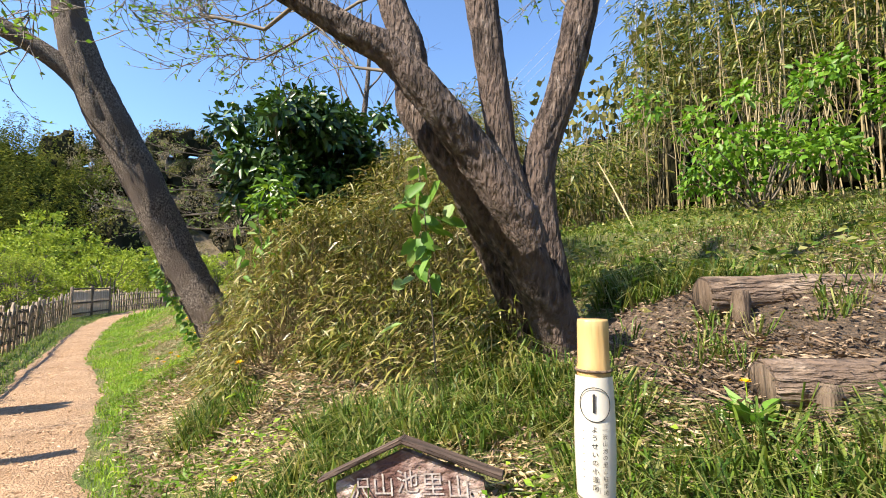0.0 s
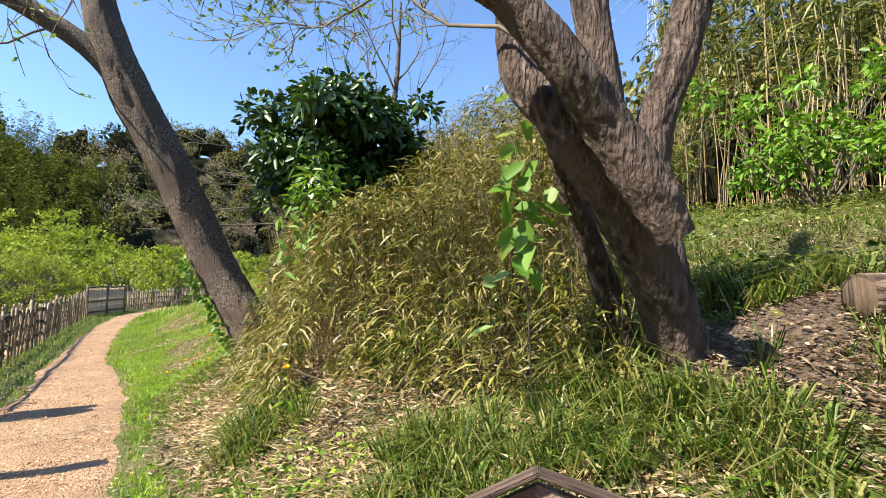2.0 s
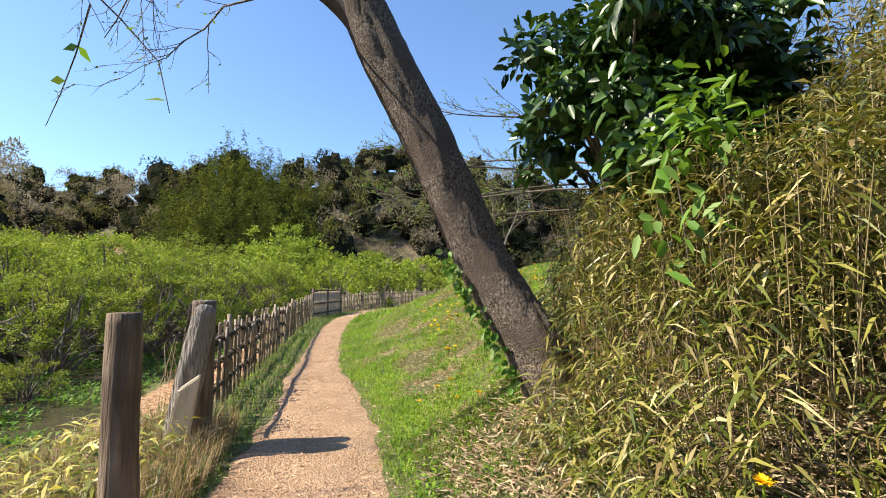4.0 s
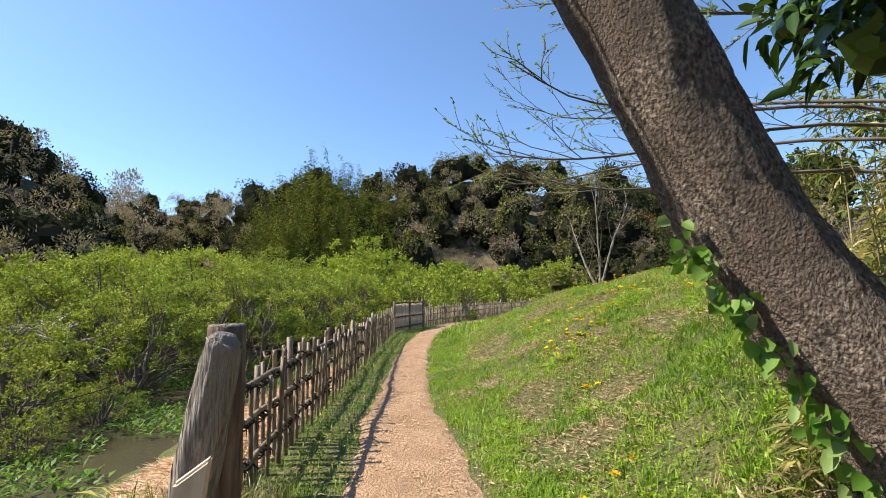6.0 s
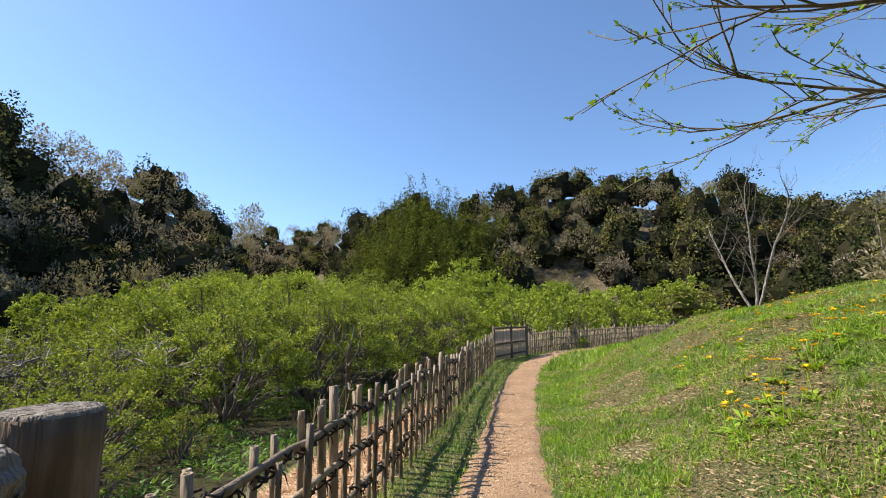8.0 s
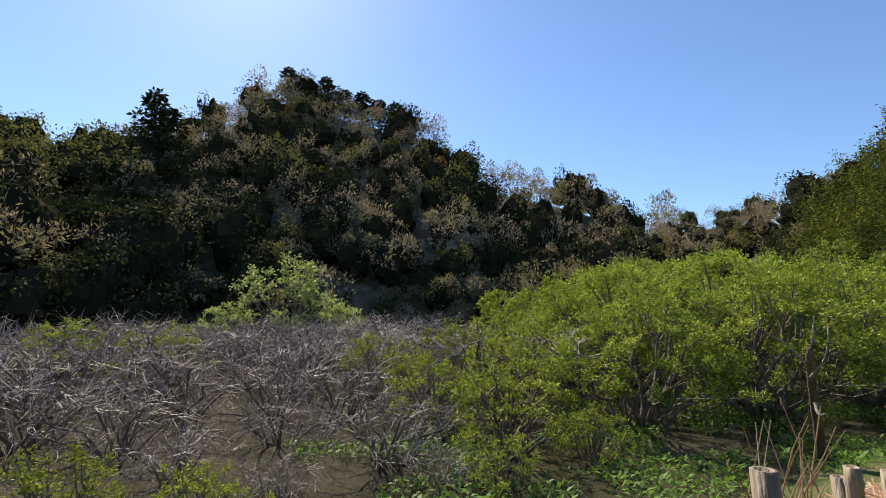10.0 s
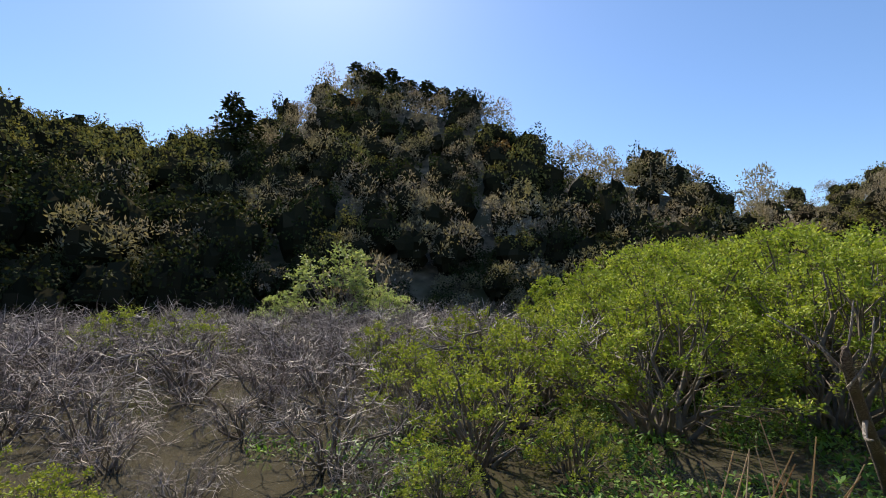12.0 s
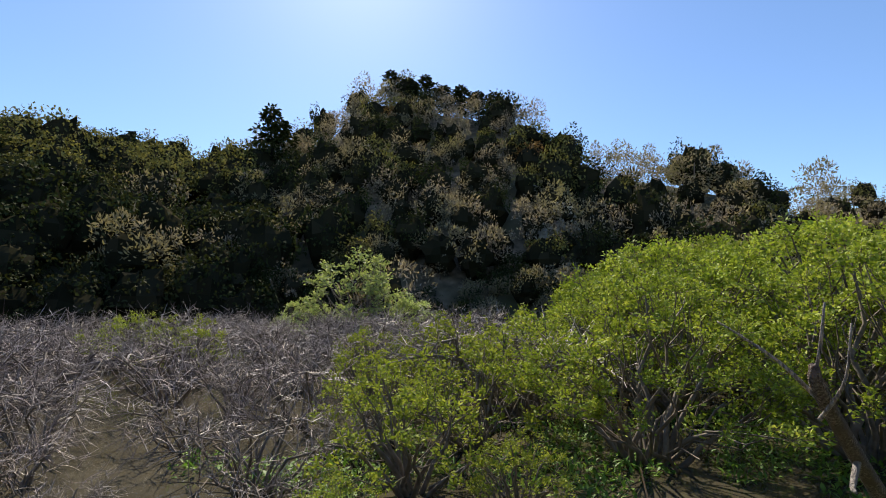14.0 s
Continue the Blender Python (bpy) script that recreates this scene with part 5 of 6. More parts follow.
def flower():
    t = thing("yellow_flower", (0, 0, 0), "small yellow flower on a thin green stem", "flower", "yellow flowers on the bank")
    s = Soup()
    tubes(s, [(0, 0, -0.02), (0.004, 0, 0.07), (0, 0.004, 0.15)], [0.0025] * 3, 4)
    part("stem", s.mesh("stem", M_grass), t)
    s = Soup()
    a = rng.uniform(0, 2 * np.pi, 26)
    leaves(s, np.tile([0, 0.004, 0.15], (26, 1)), unit(np.c_[np.cos(a), np.sin(a), rng.uniform(0.05, 0.9, 26)]), np.tile([0, 0, 1.0], (26, 1)), rng.uniform(0.018, 0.026, 26), 0.009, 0)
    part("petals", s.mesh("petals", M_yellow), t, "yellow petals")
    s = Soup()
    a = rng.uniform(0, 2 * np.pi, 9)
    leaves(s, np.tile([0, 0, 0.0], (9, 1)), unit(np.c_[np.cos(a), np.sin(a), rng.uniform(0.3, 0.9, 9)]), np.tile([0, 0, 1.0], (9, 1)), rng.uniform(0.08, 0.14, 9), 0.025, 0.3)
    part("leaf_rosette", s.mesh("leaf_rosette", M_grass), t)
    return t


fl = flower()
fl.matrix_basis = pose(2.93, -5.08, 0.93)
spots = [(1.85, 5.25, 18, 0.2), (2.6, 5.75, 14, 0.25), (3.4, 6.1, 14, 0.3), (3.6, 4.8, 12, 0.35), (2.4, 7.5, 12, 0.35), (3.3, 8.3, 9, 0.5), (4.2, 9.0, 10, 0.7), (1.55, 3.2, 4, 0.1), (1.0, 1.2, 3, 0.2), (5.0, 7.0, 8, 0.8), (0.95, 0.6, 3, 0.2), (1.7, -1.5, 2, 0.3), (1.4, -3.2, 2, 0.3), (2.9, 5.5, 4, 0.5)]
for x, y, n, r in spots:
    for _ in range(n):
        a, b = x + rng.normal(0, r), y + rng.normal(0, r)
        if edge_d(a, b) < 0.15:
            continue
        copy_thing(fl, pose(a, b, float(height(a, b)), rng.normal(0, 10), rng.normal(0, 10), rng.uniform(0, 360)) @ Matrix.Scale(float(rng.uniform(1.2, 1.9)), 4))


# leafy rosettes of bright weed by the logs and in the verge
def rosette(at, n, size, label):
    s = Soup()
    a = rng.uniform(0, 2 * np.pi, n)
    leaves(s, np.tile(at, (n, 1)) + rng.normal(0, 0.01, (n, 3)), unit(np.c_[np.cos(a), np.sin(a), rng.uniform(0.2, 1.6, n)]), np.tile([0, 0, 1.0], (n, 1)) + rng.normal(0, 0.2, (n, 3)), rng.uniform(0.6, 1.2, n) * size, 0.2 * size, 0.25)
    solid("weed", s.mesh("weed", M_glassleaf), label, "weed", "leafy weeds")


rosette((2.86, -5.12, float(height(2.86, -5.12))), 34, 0.2, "bright green leafy weed beside the log step")
for x, y in ((1.35, -3.6), (1.25, -2.5), (1.5, -2.9), (4.6, -4.2), (5.2, -5.2), (1.2, -4.4)):
    rosette((x, y, float(height(x, y))), 26, 0.13, "low leafy green weed in the grass")


# ---- pond: willows, bare brush, marsh plants ----
def bush(name, label, group, stems_n, h, wide, sprays, shoots, per, leaf, leaf_mat, wood_mat, shoot=0.14, under=0.0, flat=0.72, thin=1.0, fine=True):
    """Stems fanning from one foot to a dome of sprays; each spray is a handful of leafy shoots."""
    t = thing(name, (0, 0, 0), label, "bush", group)
    d = rnd_dirs(sprays, under, 1)
    d[:stems_n, 2] = np.abs(d[:stems_n, 2])
    swell = 1 + 0.16 * np.sin(3 * np.arctan2(d[:, 1], d[:, 0]) + rng.uniform(0, 6)) * (1 - d[:, 2])
    c = d * (rng.uniform(0.3, 1.0, sprays) ** 0.45 * swell)[:, None] * [wide * h, wide * h, flat * h * 0.86] + [0, 0, (1 - flat) * h]
    s = Soup()
    u = np.linspace(0, 1, 7)[None, :, None]
    foot = np.c_[rng.normal(0, 0.09, (stems_n, 2)) * h / 3, np.full(stems_n, -0.3)]
    run = c[:stems_n] - foot
    l1 = foot[:, None] + run[:, None] * np.concatenate([u**1.25, u**1.25, u**0.85], 2)
    l1[:, 1:-1] += rng.normal(0, 0.02 * h, (stems_n, 5, 3))
    tubes(s, l1, np.linspace(1, 0.22, 7)[None] * (rng.uniform(0.011, 0.019, stems_n) * h * thin)[:, None], 5)
    near = np.argmin(np.linalg.norm(c[stems_n:, None] - c[None, :stems_n], axis=2), 1)
    st = l1[near, rng.integers(3, 6, len(near))]
    bow = (st + c[stems_n:]) / 2 + [0, 0, -0.03 * h] + rng.normal(0, 0.03 * h, st.shape)
    tubes(s, np.stack([st, bow, c[stems_n:]], 1), np.tile(np.array([0.0048, 0.0036, 0.0016]) * h * thin, (len(st), 1)), 3)
    dd = np.repeat(d, shoots, 0)
    l3 = twigs(np.repeat(c, shoots, 0), dd * [0.6, 0.6, 0.45] + rnd_dirs(len(dd), -0.35, 1) * 0.95, rng.uniform(0.6, 1.25, len(dd)) * shoot * h, 4, 0.16, 0.08)
    if fine:
        tubes(s, l3[:, ::3], np.tile(np.array([0.0016, 0.0007]) * h, (len(l3), 1)), 3)
    part("stemwork", s.mesh("stemwork", wood_mat), t)
    if per:
        q, e = along(l3, per)
        q = q + rng.normal(0, 0.012 * h, q.shape)
        s = Soup()
        leaves(s, q, unit(e * 0.55 + rnd_dirs(len(q), -0.4, 0.9) * 0.85), rnd_dirs(len(q), 0.1, 1), leaf * rng.uniform(0.65, 1.35, len(q)), leaf * 0.48 * rng.uniform(0.75, 1.2, len(q)), 0.12)
        part("foliage", s.mesh("foliage", leaf_mat), t)
    return t


near_bushes = [bush("willow_bush", "many-stemmed willow bush in fresh yellow-green leaf standing in the pond", "willow bushes in the pond", 24, 3.6, 0.62, 125, 8, 14, 0.078, M_willow, M_twig, shoot=0.088) for _ in range(2)]
far_bushes = [bush("willow_bush", "dense willow bush in fresh green leaf at the pond edge", "willow bushes in the pond", 14, 4.0, 0.6, 76, 5, 10, 0.155, M_willow, M_twig, shoot=0.088, fine=False) for _ in range(3)]
sparse = [bush("sparse_bush", "half-bare low bush with scattered young leaves in shallow water", "sparse bushes in the pond", 18, 2.3, 0.62, 70, 6, 7, 0.085, M_sparse, M_twig, 0.11, -0.1, thin=1.5) for _ in range(2)]
WB = WATER - 0.15


def place(src, x, y, k, used=set()):
    m = pose(x, y, WB, 0, 0, rng.uniform(0, 360)) @ Matrix.Scale(k, 4)
    if src.name in used:
        o = copy_thing(src, m)
        o.scale = (k, k, k)
        return o
    used.add(src.name)
    src.matrix_basis = m
    return src


for i, (x, y, k) in enumerate([(-8.1, 11.4, 0.98), (-10.9, 14.4, 1.3), (-7.2, 14.9, 1.15), (-9.6, 17.9, 1.45), (-6.2, 18.6, 1.2), (-13.6, 18.4, 1.5), (-13.4, 14.6, 1.1), (-4.6, 22.8, 1.2), (-9.0, 22.4, 1.55)]):
    place(near_bushes[i % 2], x, y, k)
taken = []
for _ in range(1500):
    y = rng.uniform(21, 54)
    x = rng.uniform(-34, np.interp(y, FENCE_Y, FENCE_X) - 3.0)
    if all(math.hypot(x - a, y - b) > 3.1 for a, b in taken) and x > -34 + (50 - y) * 0.2 and len(taken) < 54 and not (x > -11 and y < 25):
        taken.append((x, y))
        place(far_bushes[len(taken) % 3], x, y, float(rng.uniform(1.0, 1.4)) * (1.0 + 0.01 * (y - 20)))
for x, y, k in [(-7.3, 43.4, 2.3), (-5.0, 41.5, 1.8), (-9.6, 42.0, 1.7), (-2.4, 41.5, 1.6), (-16, 17, 1.15), (-17, 21, 1.4), (-20, 19, 1.2), (-0.6, 30, 0.95), (-2.4, 26.5, 0.95), (2.4, 35, 1.1), (0.2, 39, 1.4), (4.5, 42, 1.15), (8.6, 47, 1.1)]:
    place(far_bushes[int(abs(x)) % 3], x, y, k)
for i, (x, y, k) in enumerate([(-7.8, 7.4, 0.85), (-9.6, 8.9, 1.0), (-6.9, 8.6, 0.5), (-10.4, 7.2, 0.85), (-11.2, 10.6, 1.15), (-6.6, 2.4, 0.5), (-7.6, 1.0, 0.55), (-12.8, 9.2, 1.2), (-14, 12.2, 1.25), (-6.5, 6.4, 0.42), (-5.0, 0.3, 0.5), (-15, 7.5, 1.0), (-19.5, 1.5, 1.1), (-24, -2, 1.2)]):
    place(sparse[i % 2], x, y, k)


def bare_bush(stems_n, h, reach):
    """Leafless tangle: dark stems that rise, arch over and fray into fine twigs."""
    t = thing("bare_bush", (0, 0, 0), "tangled leafless grey bush standing in the pond", "bush", "bare bushes in the pond")
    s = Soup()
    a = rng.uniform(0, 2 * np.pi, stems_n)
    out = rng.uniform(0.35, 1.0, stems_n) * reach * h
    top = h * rng.uniform(0.5, 1.0, stems_n)
    u = np.linspace(0, 1, 7)[None]
    l1 = np.stack([np.cos(a)[:, None] * out[:, None] * u**0.95, np.sin(a)[:, None] * out[:, None] * u**0.95, top[:, None] * np.sin(u * 2.1) - 0.2], -1)
    l1[:, 1:] += rng.normal(0, 0.055 * h, (stems_n, 6, 3))
    tubes(s, l1, np.linspace(1, 0.25, 7)[None] * rng.uniform(0.022, 0.048, stems_n)[:, None], 5)
    part("stemwork", s.mesh("stemwork", M_twig), t)
    s = Soup()
    p, d = along(l1, 8)
    l2 = twigs(p, d * 0.7 + rnd_dirs(len(p), -0.2, 1) * 0.9, rng.uniform(0.2, 0.5, len(p)) * h, 5, 0.24, -0.02)
    tubes(s, l2, np.tile([0.011, 0.01, 0.0082, 0.0065, 0.004], (len(l2), 1)), 3)
    p, d = along(l2, 3)
    l3 = twigs(p, d * 0.7 + rnd_dirs(len(p)) * 0.9, rng.uniform(0.12, 0.32, len(p)) * h, 3, 0.25, 0.03)
    tubes(s, l3[:, ::2], np.tile([0.0072, 0.0038], (len(l3), 1)), 3)
    part("branching", s.mesh("branching", M_greytwig), t)
    return t


bare = [bare_bush(15, 1.6, 1.3) for _ in range(3)]
spots = [(-14.6, 2.4, 1.15), (-8.4, 5.3, 0.8), (-9.2, 2.2, 0.55), (-12.4, -0.4, 0.95), (-12, 5.6, 1.0), (-17.8, 1.8, 1.2), (-9.6, 6.6, 0.6), (-7.2, 5.7, 0.4), (-16, 5.6, 1.1), (-10.6, 3.9, 0.7), (-11.2, 1.3, 0.8), (-13.2, 4.2, 0.9), (-15.5, -0.8, 1.1), (-7.6, 3.4, 0.42)]
for _ in range(700):
    x, y = rng.uniform(-39, -11), rng.uniform(-17, 15)
    if all(math.hypot(x - a, y - b) > 2.05 for a, b, _ in spots) and x < -11 - max(0, 0 - y) * 0.1 and len(spots) < 80 and not (x > -13 and y < -1):
        spots.append((x, y, float(rng.uniform(1.0, 1.6))))
for i, (x, y, k) in enumerate(spots):
    place(bare[i % 3], x, y, k)
pale = bush("pale_willow", "pale green young willow rising behind bare brush", "pale willows", 14, 6.2, 0.6, 70, 6, 10, 0.22, M_pale, M_twig, 0.1, -0.15, 0.8)
place(pale, -34.0, 8.4, 1.2)
place(pale, -33.0, 12.0, 0.62)
place(pale, -36.0, 4.5, 0.6)

# marsh plants and shallows
soup = Soup()
x, y = scatter(15000, -11, -3.4, 4, 19, lambda x, y: (patchy(x, y, 0.8, 2) > -0.15) & (x < np.interp(y, FENCE_Y, FENCE_X) - np.where(y < 9, 3.0, 2.4)))
n = len(x)
leaves(soup, np.c_[x, y, np.maximum(height(x, y), WATER) + rng.uniform(0, 0.1, n)], unit(np.c_[rng.normal(0, 0.8, (n, 2)), rng.uniform(0.1, 1.3, n)]), np.tile([0, 0, 1.0], (n, 1)), rng.uniform(0.07, 0.2, n), rng.uniform(0.03, 0.07, n), 0.15)
solid("marsh_plants", soup.mesh("marsh_plants", M_marsh), "low broad-leaved green plants in the shallows", "marsh plants", kind="stuff")

# dead leaning tree and dry stalks by the bank
st = thing("dead_tree", (-4.9, 11.95, WATER), "dead leaning tree stub with pale broken branches", "dead tree")
inv = Matrix.Translation(st.location).inverted()
s = Soup()
bark_limb(s, [(-4.95, 12.1, -1.3, 0.085), (-4.75, 11.6, -0.75, 0.078), (-4.35, 10.6, 0.1, 0.062), (-4.0, 9.78, 0.8, 0.05), (-3.95, 9.68, 1.0, 0.03)], 24, 14, 0.1, 5, 4)
part("trunk", s.mesh("trunk", M_bark), st).matrix_basis = inv
for pts in ([(-4.05, 9.8, 0.75, 0.018), (-4.15, 9.6, 1.0, 0.014), (-4.35, 9.45, 1.2, 0.009), (-4.5, 9.4, 1.3, 0.006)], [(-3.97, 9.7, 0.9, 0.011), (-3.9, 9.7, 1.15, 0.012), (-3.88, 9.75, 1.45, 0.008)], [(-4.0, 9.75, 0.6, 0.016), (-3.8, 9.75, 0.9, 0.011), (-3.75, 9.8, 1.3, 0.007)], [(-4.3, 10.5, 0.2, 0.03), (-4.15, 10.2, 0.05, 0.02), (-3.95, 9.95, 0.1, 0.01)]):
    s = Soup()
    bark_limb(s, pts, 10, 7, 0.08, 3, 1)
    part("branch", s.mesh("branch", M_wood), st).matrix_basis = inv
s = Soup()
n = 26
p = np.c_[rng.normal(-3.5, 0.25, n), rng.normal(7.6, 0.35, n), np.zeros(n)]
p[:, 2] = height(p[:, 0], p[:, 1])
tubes(s, twigs(p, unit(np.c_[rng.normal(0, 0.35, (n, 2)), np.ones(n)]), rng.uniform(0.4, 1.25, n), 4, 0.08, 0), np.tile([0.009, 0.008, 0.006, 0.004], (n, 1)), 5)
solid("dry_stalks", s.mesh("dry_stalks", M_straw), "dry broken reed stalks by the pond edge", "stalks", kind="stuff")


# ---- wooded hills ----
def crown(kind, n):
    """Leaf sprays of one crown of about 1 m radius round the origin, as corner arrays."""
    s = Soup()
    k = 15
    if kind == "cedar":
        m = 26
        u = np.linspace(0, 0.98, m) + rng.normal(0, 0.03, m)
        a = rng.uniform(0, 2 * np.pi, m)
        off = (1 - u) ** 0.8 * 0.6 * rng.uniform(0.5, 1.15, m)
        c = np.c_[off * np.cos(a), off * np.sin(a), u * 2.5 - 1.0]
        i = rng.integers(0, m, n)
        d = rnd_dirs(n, -0.6, 1)
        p = c[i] + d * [1, 1, 0.6] * ((0.14 + 0.3 * (1 - u[i])) * rng.uniform(0.7, 1.1, n))[:, None]
        leaves(s, p, unit(d + rnd_dirs(n) * 0.7 + [0, 0, -0.2]), d + [0, 0, 0.6] + rnd_dirs(n) * 0.4, rng.uniform(0.08, 0.2, n), rng.uniform(0.06, 0.12, n), 0.2)
        return s.v[0]
    if kind == "plume":
        m = 8
        a = rng.uniform(0, 2 * np.pi, m)
        l = twigs(np.c_[0.42 * rng.normal(0, 1, (m, 2)), np.full(m, -1.0)], unit(np.c_[np.cos(a) * 0.1, np.sin(a) * 0.1, np.ones(m)]), rng.uniform(1.6, 3.1, m), 6, 0.05, 0.0)
        l[:, -1, :2] += 0.16 * np.c_[np.cos(a), np.sin(a)]
        p, d = along(l, n // m)
        leaves(s, p + rng.normal(0, 0.07, p.shape), unit(d * 0.4 + rnd_dirs(len(p), -0.9, 0.4)), rnd_dirs(len(p)), rng.uniform(0.09, 0.2, len(p)), rng.uniform(0.022, 0.045, len(p)), 0.25)
        return s.v[0]
    c = rnd_dirs(k, -0.3, 0.95) * rng.uniform(0.5, 0.85, (k, 1))
    i = rng.integers(0, k, n)
    rr = rng.uniform(0.2, 0.42, k)[i]
    d = rnd_dirs(n, -0.5, 1)
    p = c[i] + d * (rr * rng.uniform(0.7, 1.12, n))[:, None]
    if kind == "twiggy":
        dd = unit(d + [0, 0, 0.25] + rnd_dirs(n) * 0.7)
        leaves(s, p - dd * 0.06, dd, rnd_dirs(n) + d, rng.uniform(0.06, 0.15, n), rng.uniform(0.025, 0.05, n), 0)
    else:
        leaves(s, p, unit(d * 0.6 + rnd_dirs(n)), d + rnd_dirs(n) * 0.6 + [0, 0, 0.4], rng.uniform(0.07, 0.15, n), rng.uniform(0.05, 0.09, n), 0.1)
    return s.v[0]


def plant(soup, shapes, x, y, z, size, tall):
    v = shapes[int(rng.integers(len(shapes)))].reshape(-1, 3)
    a = rng.uniform(0, 2 * np.pi)
    c, s = math.cos(a), math.sin(a)
    w = np.c_[(v[:, 0] * c - v[:, 1] * s) * size + x, (v[:, 0] * s + v[:, 1] * c) * size + y, v[:, 2] * size * tall + z]
    soup.put(w, np.arange(len(w)).reshape(-1, 4))


shapes = {k: [crown(k, n) for _ in range(5)] for k, n in (("round", 640), ("twiggy", 760), ("cedar", 1200), ("plume", 800))}
hearts = [heart() for _ in range(6)]
KINDS = {"evergreen_woods": ("round", M_ever, "dark evergreen woods on the hillside"), "olive_woods": ("round", M_olive, "olive-green spring woods on the hillside"), "bare_woods": ("twiggy", M_brown, "bare grey-brown woods on the hillside"), "rusty_woods": ("round", M_rust, "rust-brown young foliage among the hillside woods"), "bamboo_hill": ("plume", M_bamboo_far, "feathery bamboo stand on the far hill")}
soups = {k: Soup() for k in KINDS}
# added dark lumps: the crowns' inner shade put in as shape and colour
inside = Soup()
wood = Soup()
count, tries, trunks = 0, 0, []
while count < 580 and tries < 24000:
    tries += 1
    az = rng.uniform(-46, 135)
    rb, rr = np.interp(az, BASE_AZ, BASE_R), np.interp(az, RIDGE_AZ, RIDGE_R)
    if rr > 150 and rng.uniform() < 0.5:
        continue
    u = rng.uniform(0, 1) ** 0.8
    r = rb - 1 + (rr + 2 - rb) * u
    if -5 < az < 2 and r < 68:
        continue
    x, y = -r * math.sin(math.radians(az)), 5 + r * math.cos(math.radians(az))
    size = rng.uniform(2.4, 4.2) * (1 + 0.25 * (r > 100))
    if any(abs(x - a) + abs(y - b) < 0.58 * (size + c) for a, b, c in trunks[-500:]):
        continue
    trunks.append((x, y, size))
    z = float(height(x, y))
    if 5 < az < 23 and r < 76:
        kind = "bamboo_hill"
    elif az > 35:
        kind = rng.choice(["evergreen_woods", "bare_woods", "olive_woods", "rusty_woods"], p=[0.24, 0.6, 0.15, 0.01])
        if az > 94 and u < 0.5:
            kind = rng.choice(["evergreen_woods", "bare_woods"], p=[0.85, 0.15])
        elif az > 97:
            kind = rng.choice(["olive_woods", "evergreen_woods"], p=[0.7, 0.3])
    else:
        kind = rng.choice(["evergreen_woods", "bare_woods", "olive_woods", "rusty_woods"], p=[0.42, 0.26, 0.31, 0.01])
    if rr > 150:
        kind = rng.choice(["olive_woods", "bare_woods", "evergreen_woods"], p=[0.6, 0.3, 0.1])
    tall = rng.uniform(0.9, 1.35)
    lift = size * 0.8
    if kind == "bamboo_hill":
        size, tall, lift = rng.uniform(2.3, 3.0), rng.uniform(1.0, 1.25), 2.4
    plant(soups[kind], shapes[KINDS[kind][0]], x, y, z + lift, size, tall)
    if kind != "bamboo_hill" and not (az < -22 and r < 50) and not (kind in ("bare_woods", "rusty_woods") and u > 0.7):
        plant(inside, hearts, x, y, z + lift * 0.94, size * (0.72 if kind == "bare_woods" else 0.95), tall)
    if u < 0.7 or rng.uniform() < 0.4:
        tubes(wood, [[x, y, z - 0.5], [x + rng.normal(0, 0.3), y + rng.normal(0, 0.3), z + size * 0.6], [x + rng.normal(0, 0.5), y + rng.normal(0, 0.5), z + size * 1.3]], [0.2, 0.14, 0.06], 4)
    count += 1
for _ in range(110):
    az, r = math.radians(rng.uniform(6, 25)), rng.uniform(52, 75)
    x, y = -r * math.sin(az), 5 + r * math.cos(az)
    plant(soups["bamboo_hill"], shapes["plume"], x, y, float(height(x, y)) + 2.6, rng.uniform(2.4, 3.2), rng.uniform(1.0, 1.3))
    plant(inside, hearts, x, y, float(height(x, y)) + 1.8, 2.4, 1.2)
for _ in range(90):
    az, r = math.radians(rng.uniform(-7, 4)), rng.uniform(50, 72)
    x, y = -r * math.sin(az), 5 + r * math.cos(az)
    plant(soups["bare_woods" if rng.uniform() < 0.75 else "olive_woods"], shapes["twiggy"], x, y, float(height(x, y)) + 0.5, rng.uniform(0.9, 1.7), 0.8)
for _ in range(100):
    x, y = rng.uniform(14.5, 32), rng.uniform(-22, 8)
    size = rng.uniform(2.2, 3.6)
    plant(soups["evergreen_woods" if rng.uniform() < 0.6 else "olive_woods"], shapes["round"], x, y, float(height(x, y)) + size * rng.uniform(0.3, 1.4), size, 1.25)
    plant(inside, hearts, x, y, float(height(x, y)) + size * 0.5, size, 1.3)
for _ in range(70):
    x, y = rng.uniform(12, 16), rng.uniform(-17, 1)
    size = rng.uniform(1.3, 2.1)
    plant(soups["evergreen_woods" if rng.uniform() < 0.5 else "olive_woods"], shapes["round"], x, y, float(height(x, y)) + size * 0.5, size, 1.0)
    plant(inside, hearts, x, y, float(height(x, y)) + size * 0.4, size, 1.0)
for _ in range(75):
    az = rng.uniform(34, 118)
    r = np.interp(az, BASE_AZ, BASE_R) + rng.uniform(-1, 7)
    x, y = -r * math.sin(math.radians(az)), 5 + r * math.cos(math.radians(az))
    size = rng.uniform(1.6, 2.6)
    plant(soups["evergreen_woods" if rng.uniform() < 0.6 else "bare_woods"], shapes["round"], x, y, float(height(x, y)) + size * 0.5, size, 1.0)
for k, s in soups.items():
    solid(k, s.mesh(k, KINDS[k][1]), KINDS[k][2], "woods", kind="stuff")
solid("woodland_thicket", inside.mesh("woodland_thicket", M_inside), "dark lumps standing in for the shade inside the hillside crowns", "woods", kind="stuff")
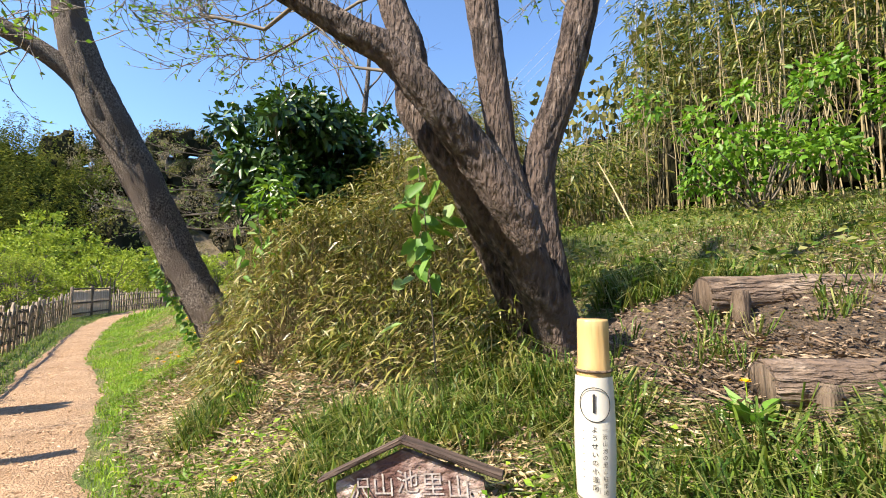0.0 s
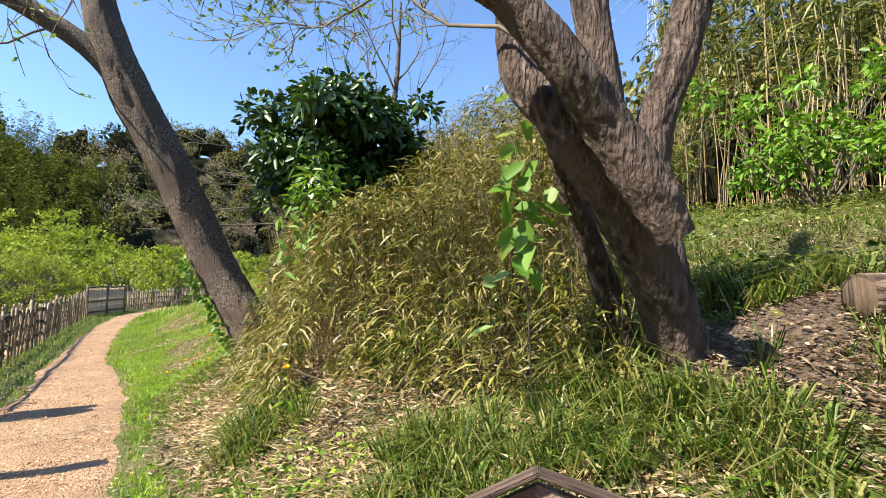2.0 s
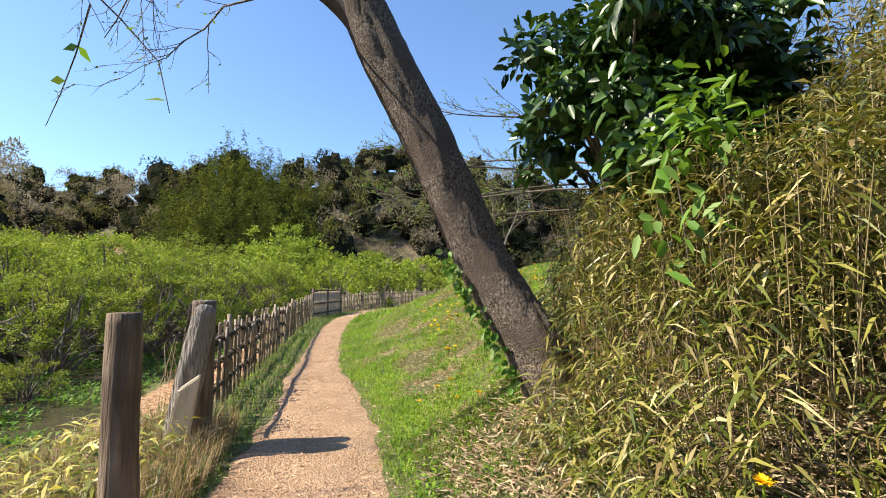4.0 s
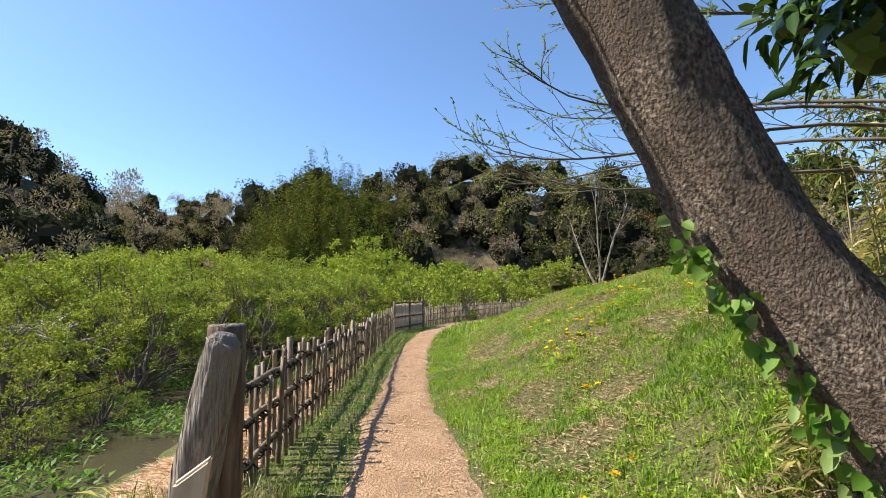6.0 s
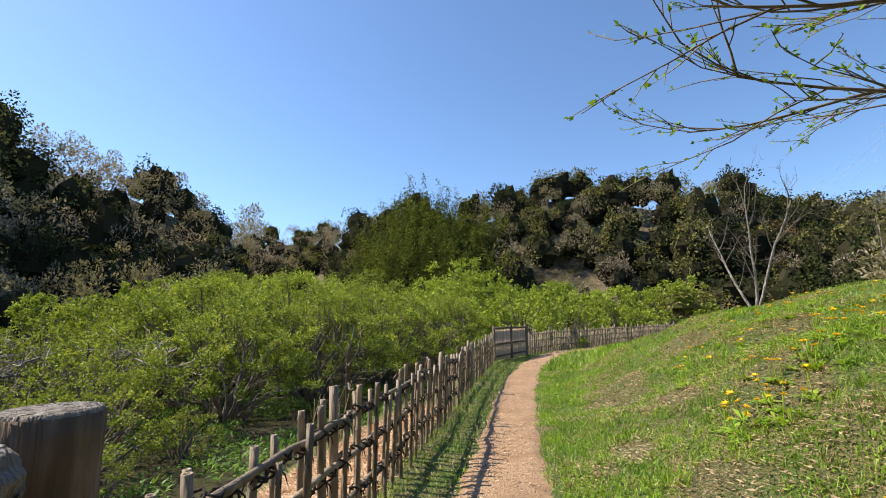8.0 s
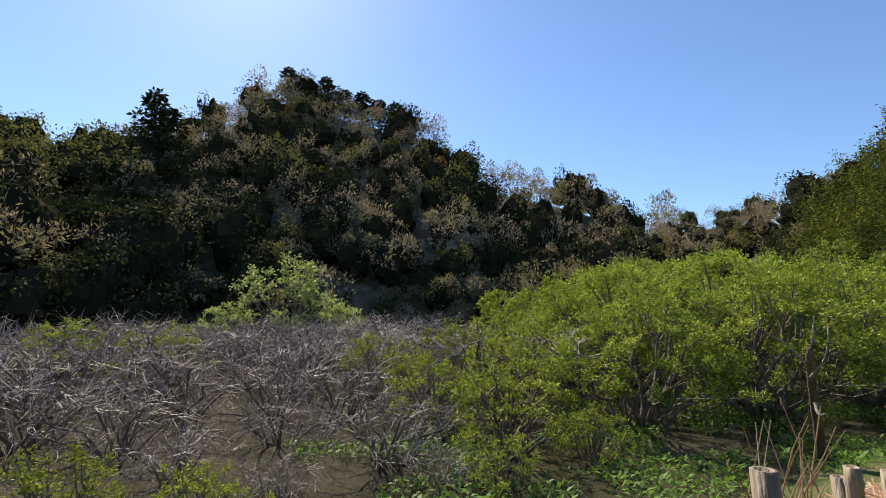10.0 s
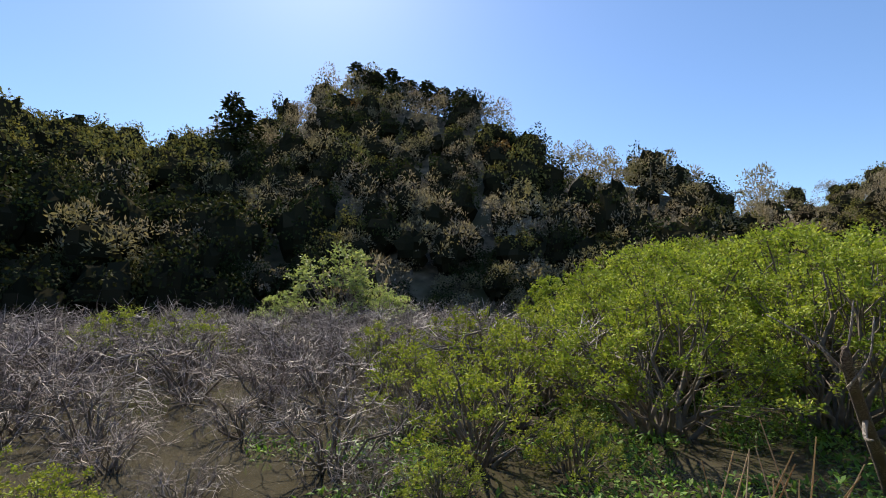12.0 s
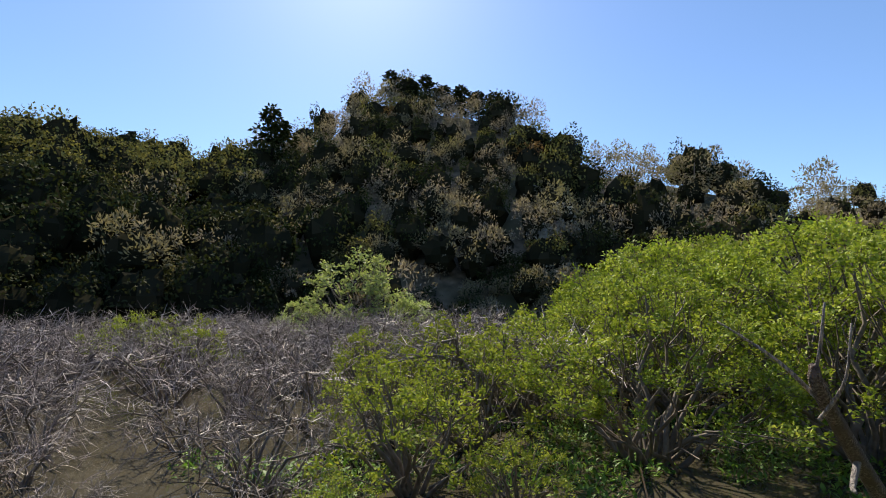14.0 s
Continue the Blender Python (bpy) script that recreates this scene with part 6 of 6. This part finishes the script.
solid("woodland_trunks", wood.mesh("woodland_trunks", M_twig), "bare trunks among the hillside woods", "woods", kind="stuff")


def hill_tree(name, label, shape, material, az, r, size, tall, lift, group=""):
    x, y = -r * math.sin(math.radians(az)), 5 + r * math.cos(math.radians(az))
    z = float(height(x, y))
    t = thing(name, (x, y, z), label, "tree", group)
    s = Soup()
    plant(s, shapes[shape], 0, 0, lift, size, tall)
    if shape == "round":
        plant(s, hearts, 0, 0, lift, size * 0.5, tall)
    part("crown", s.mesh("crown", material), t)
    s = Soup()
    tubes(s, [[0, 0, -0.5], [0.1, 0, lift * 0.7], [0, 0.1, lift + size * 0.4]], [0.25, 0.17, 0.06], 6)
    part("trunk", s.mesh("trunk", M_twig), t)


for az, r, size, tall in ((82.3, 101, 7.2, 0.52), (80, 100, 6.0, 0.5), (77.8, 99, 7.4, 0.53), (75.4, 98, 6.6, 0.45), (73.2, 97, 7.0, 0.46), (71.0, 95, 7.0, 0.4), (69.0, 92, 7.6, 0.4), (96.4, 80, 5.6, 0.8), (95.0, 76, 5.6, 0.58)):
    lone = az > 90
    hill_tree("cedar_tree", "dark cedar standing out on the ridge", "cedar", M_ever, az, r, size * (1 if lone else 0.78), tall * (1.12 if lone else 1.0), size * (0.75 if lone else 0.42), "cedars on the ridge")
for az, r, size in ((61.2, 56, 2.8), (63.0, 54, 2.0)):
    hill_tree("blossom_tree", "tree in pale blossom on the lower slope", "round", M_blossom, az, r, size, 1.2, 2.4)
hill_tree("yellow_tree", "low spreading tree in pale yellow-green leaf", "round", M_olive, -17.5, 42, 3.6, 0.65, 3.0)
hill_tree("rusty_tree", "round tree in rust-orange young leaf", "round", M_rust, 25.5, 84, 4.0, 0.8, 3.0)

# slender bare trees on the top of the bank
for x, y, h in ((5.05, 12.75, 3.6), (8.6, 13.3, 2.6)):
    g = float(height(x, y))
    t = thing("slender_tree", (x, y, g), "slender pale bare tree with thin upright branches", "tree", "bare trees above the bank")
    s = Soup()
    l1 = twigs(np.array([[0, 0, -0.2], [0.1, 0.05, -0.2], [0, 0, -0.2]]), np.array([[0.1, 0, 1], [-0.25, 0.1, 1], [0.25, -0.1, 1.0]]), np.array([h, h * 0.8, h * 0.9]), 7, 0.13, 0.08)
    tubes(s, l1, np.linspace(0.04, 0.008, 7)[None].repeat(3, 0), 6)
    part("trunk", s.mesh("trunk", M_wood), t)
    p, d = along(l1, 7)
    s, l2, l3 = crown_twigs(p, d + rnd_dirs(len(p), -0.1, 1) * 0.8, h * 0.28, 0.012, 5, 4, 0.5, 3, up=0.08)
    part("branching", s.mesh("branching", M_twig), t)


# bright young bush in front of the grove
s = thing("young_bush", (8.2, -2.9, float(height(8.2, -2.9))), "bright green young bush in front of the bamboo", "bush")
inv = Matrix.Translation(s.location).inverted()
f_ = Soup()
clump_leaves(f_, [(8.2 + rng.normal(0, 0.5), -2.9 + rng.normal(0, 0.7), float(height(8.2, -2.9)) + rng.uniform(0.3, 1.7)) for _ in range(22)], rng.uniform(0.2, 0.36, 22), 110, 0.12, 0.45, 0.15)
part("foliage", f_.mesh("foliage", M_newleaf), s).matrix_basis = inv
f_ = Soup()
l1 = twigs(np.tile([8.2, -2.9, float(height(8.2, -2.9)) - 0.1], (14, 1)), np.c_[rng.normal(0, 0.4, (14, 2)), np.ones(14)], 1.8, 5, 0.15, 0.05)
tubes(f_, l1, np.tile(np.linspace(0.018, 0.005, 5), (14, 1)), 5)
part("stemwork", f_.mesh("stemwork", M_twig), s).matrix_basis = inv

# fallen and leaning dead canes on the terrace
for a, b in (((7.2, -1.6, 0.05), (7.9, -0.4, 1.25)),):
    f_ = Soup()
    za, zb = float(height(a[0], a[1])), float(height(b[0], b[1]))
    tubes(f_, [(a[0], a[1], za + a[2]), ((a[0] + b[0]) / 2, (a[1] + b[1]) / 2, (za + zb + a[2] + b[2]) / 2 + 0.03), (b[0], b[1], zb + b[2])], [0.013, 0.012, 0.009], 8, True)
    solid("dead_cane", f_.mesh("dead_cane", M_culm), "pale dead bamboo cane leaning across the slope", "cane", "dead canes on the slope")


# power line towers on the far hills
def pylon(az, r, top, base_w):
    x, y = -r * math.sin(math.radians(az)), 5 + r * math.cos(math.radians(az))
    z = float(height(x, y)) - 1
    t = thing("pylon", (x, y, z), "tall steel lattice power line tower on the hill", "pylon", "power line towers")
    h = top - z
    k = r / 2200.0
    legs = []
    for sx, sy in ((1, 1), (1, -1), (-1, -1), (-1, 1)):
        f_ = Soup()
        tubes(f_, [(sx * base_w, sy * base_w, 0), (sx * base_w * 0.35, sy * base_w * 0.35, h * 0.6), (sx * 0.25, sy * 0.25, h)], [k, k, k * 0.8], 5)
        part("leg", f_.mesh("leg", M_steel), t)
    lev = np.linspace(0.05, 0.95, 9)
    wid = np.interp(lev, [0, 0.6, 1], [base_w, base_w * 0.35, 0.25])
    for i in range(8):
        f_ = Soup()
        for c in range(4):
            p, q = ((1, 1), (1, -1), (-1, -1), (-1, 1))[c], ((1, -1), (-1, -1), (-1, 1), (1, 1))[c]
            tubes(f_, [(p[0] * wid[i], p[1] * wid[i], lev[i] * h), (q[0] * wid[i + 1], q[1] * wid[i + 1], lev[i + 1] * h)], [k * 0.6] * 2, 4)
            tubes(f_, [(q[0] * wid[i], q[1] * wid[i], lev[i] * h), (p[0] * wid[i + 1], p[1] * wid[i + 1], lev[i + 1] * h)], [k * 0.6] * 2, 4)
        part("brace", f_.mesh("brace", M_steel), t)
    for u in (0.7, 0.82, 0.94):
        f_ = Soup()
        w = base_w * 1.1 * (1.15 - 0.3 * u)
        tubes(f_, [(-w, 0, u * h), (0, 0, u * h + 0.6), (w, 0, u * h)], [k * 0.7] * 3, 4)
        part("cross_arm", f_.mesh("cross_arm", M_steel), t)
    return Vector((x, y, top))


p1 = pylon(-27.7, 235, 1.4 + 235 * math.tan(math.radians(12.0)), 3.0)
p2 = pylon(-62.5, 90, 1.4 + 92 * math.tan(math.radians(36.0)), 3.2)
for dz, side in ((-2, -2.5), (-2, 2.5), (-5, -2.8), (-5, 2.8)):
    f_ = Soup()
    ln = np.linspace(0, 1, 24)
    tubes(f_, np.c_[p1.x + side + (p2.x - p1.x) * ln, p1.y + (p2.y - p1.y) * ln, p1.z + dz + (p2.z - p1.z) * ln - 12 * ln * (1 - ln)], np.full(24, 0.035), 4)
    solid("power_line", f_.mesh("power_line", M_steel), "thin power line strung between the towers", "cable", "power lines")
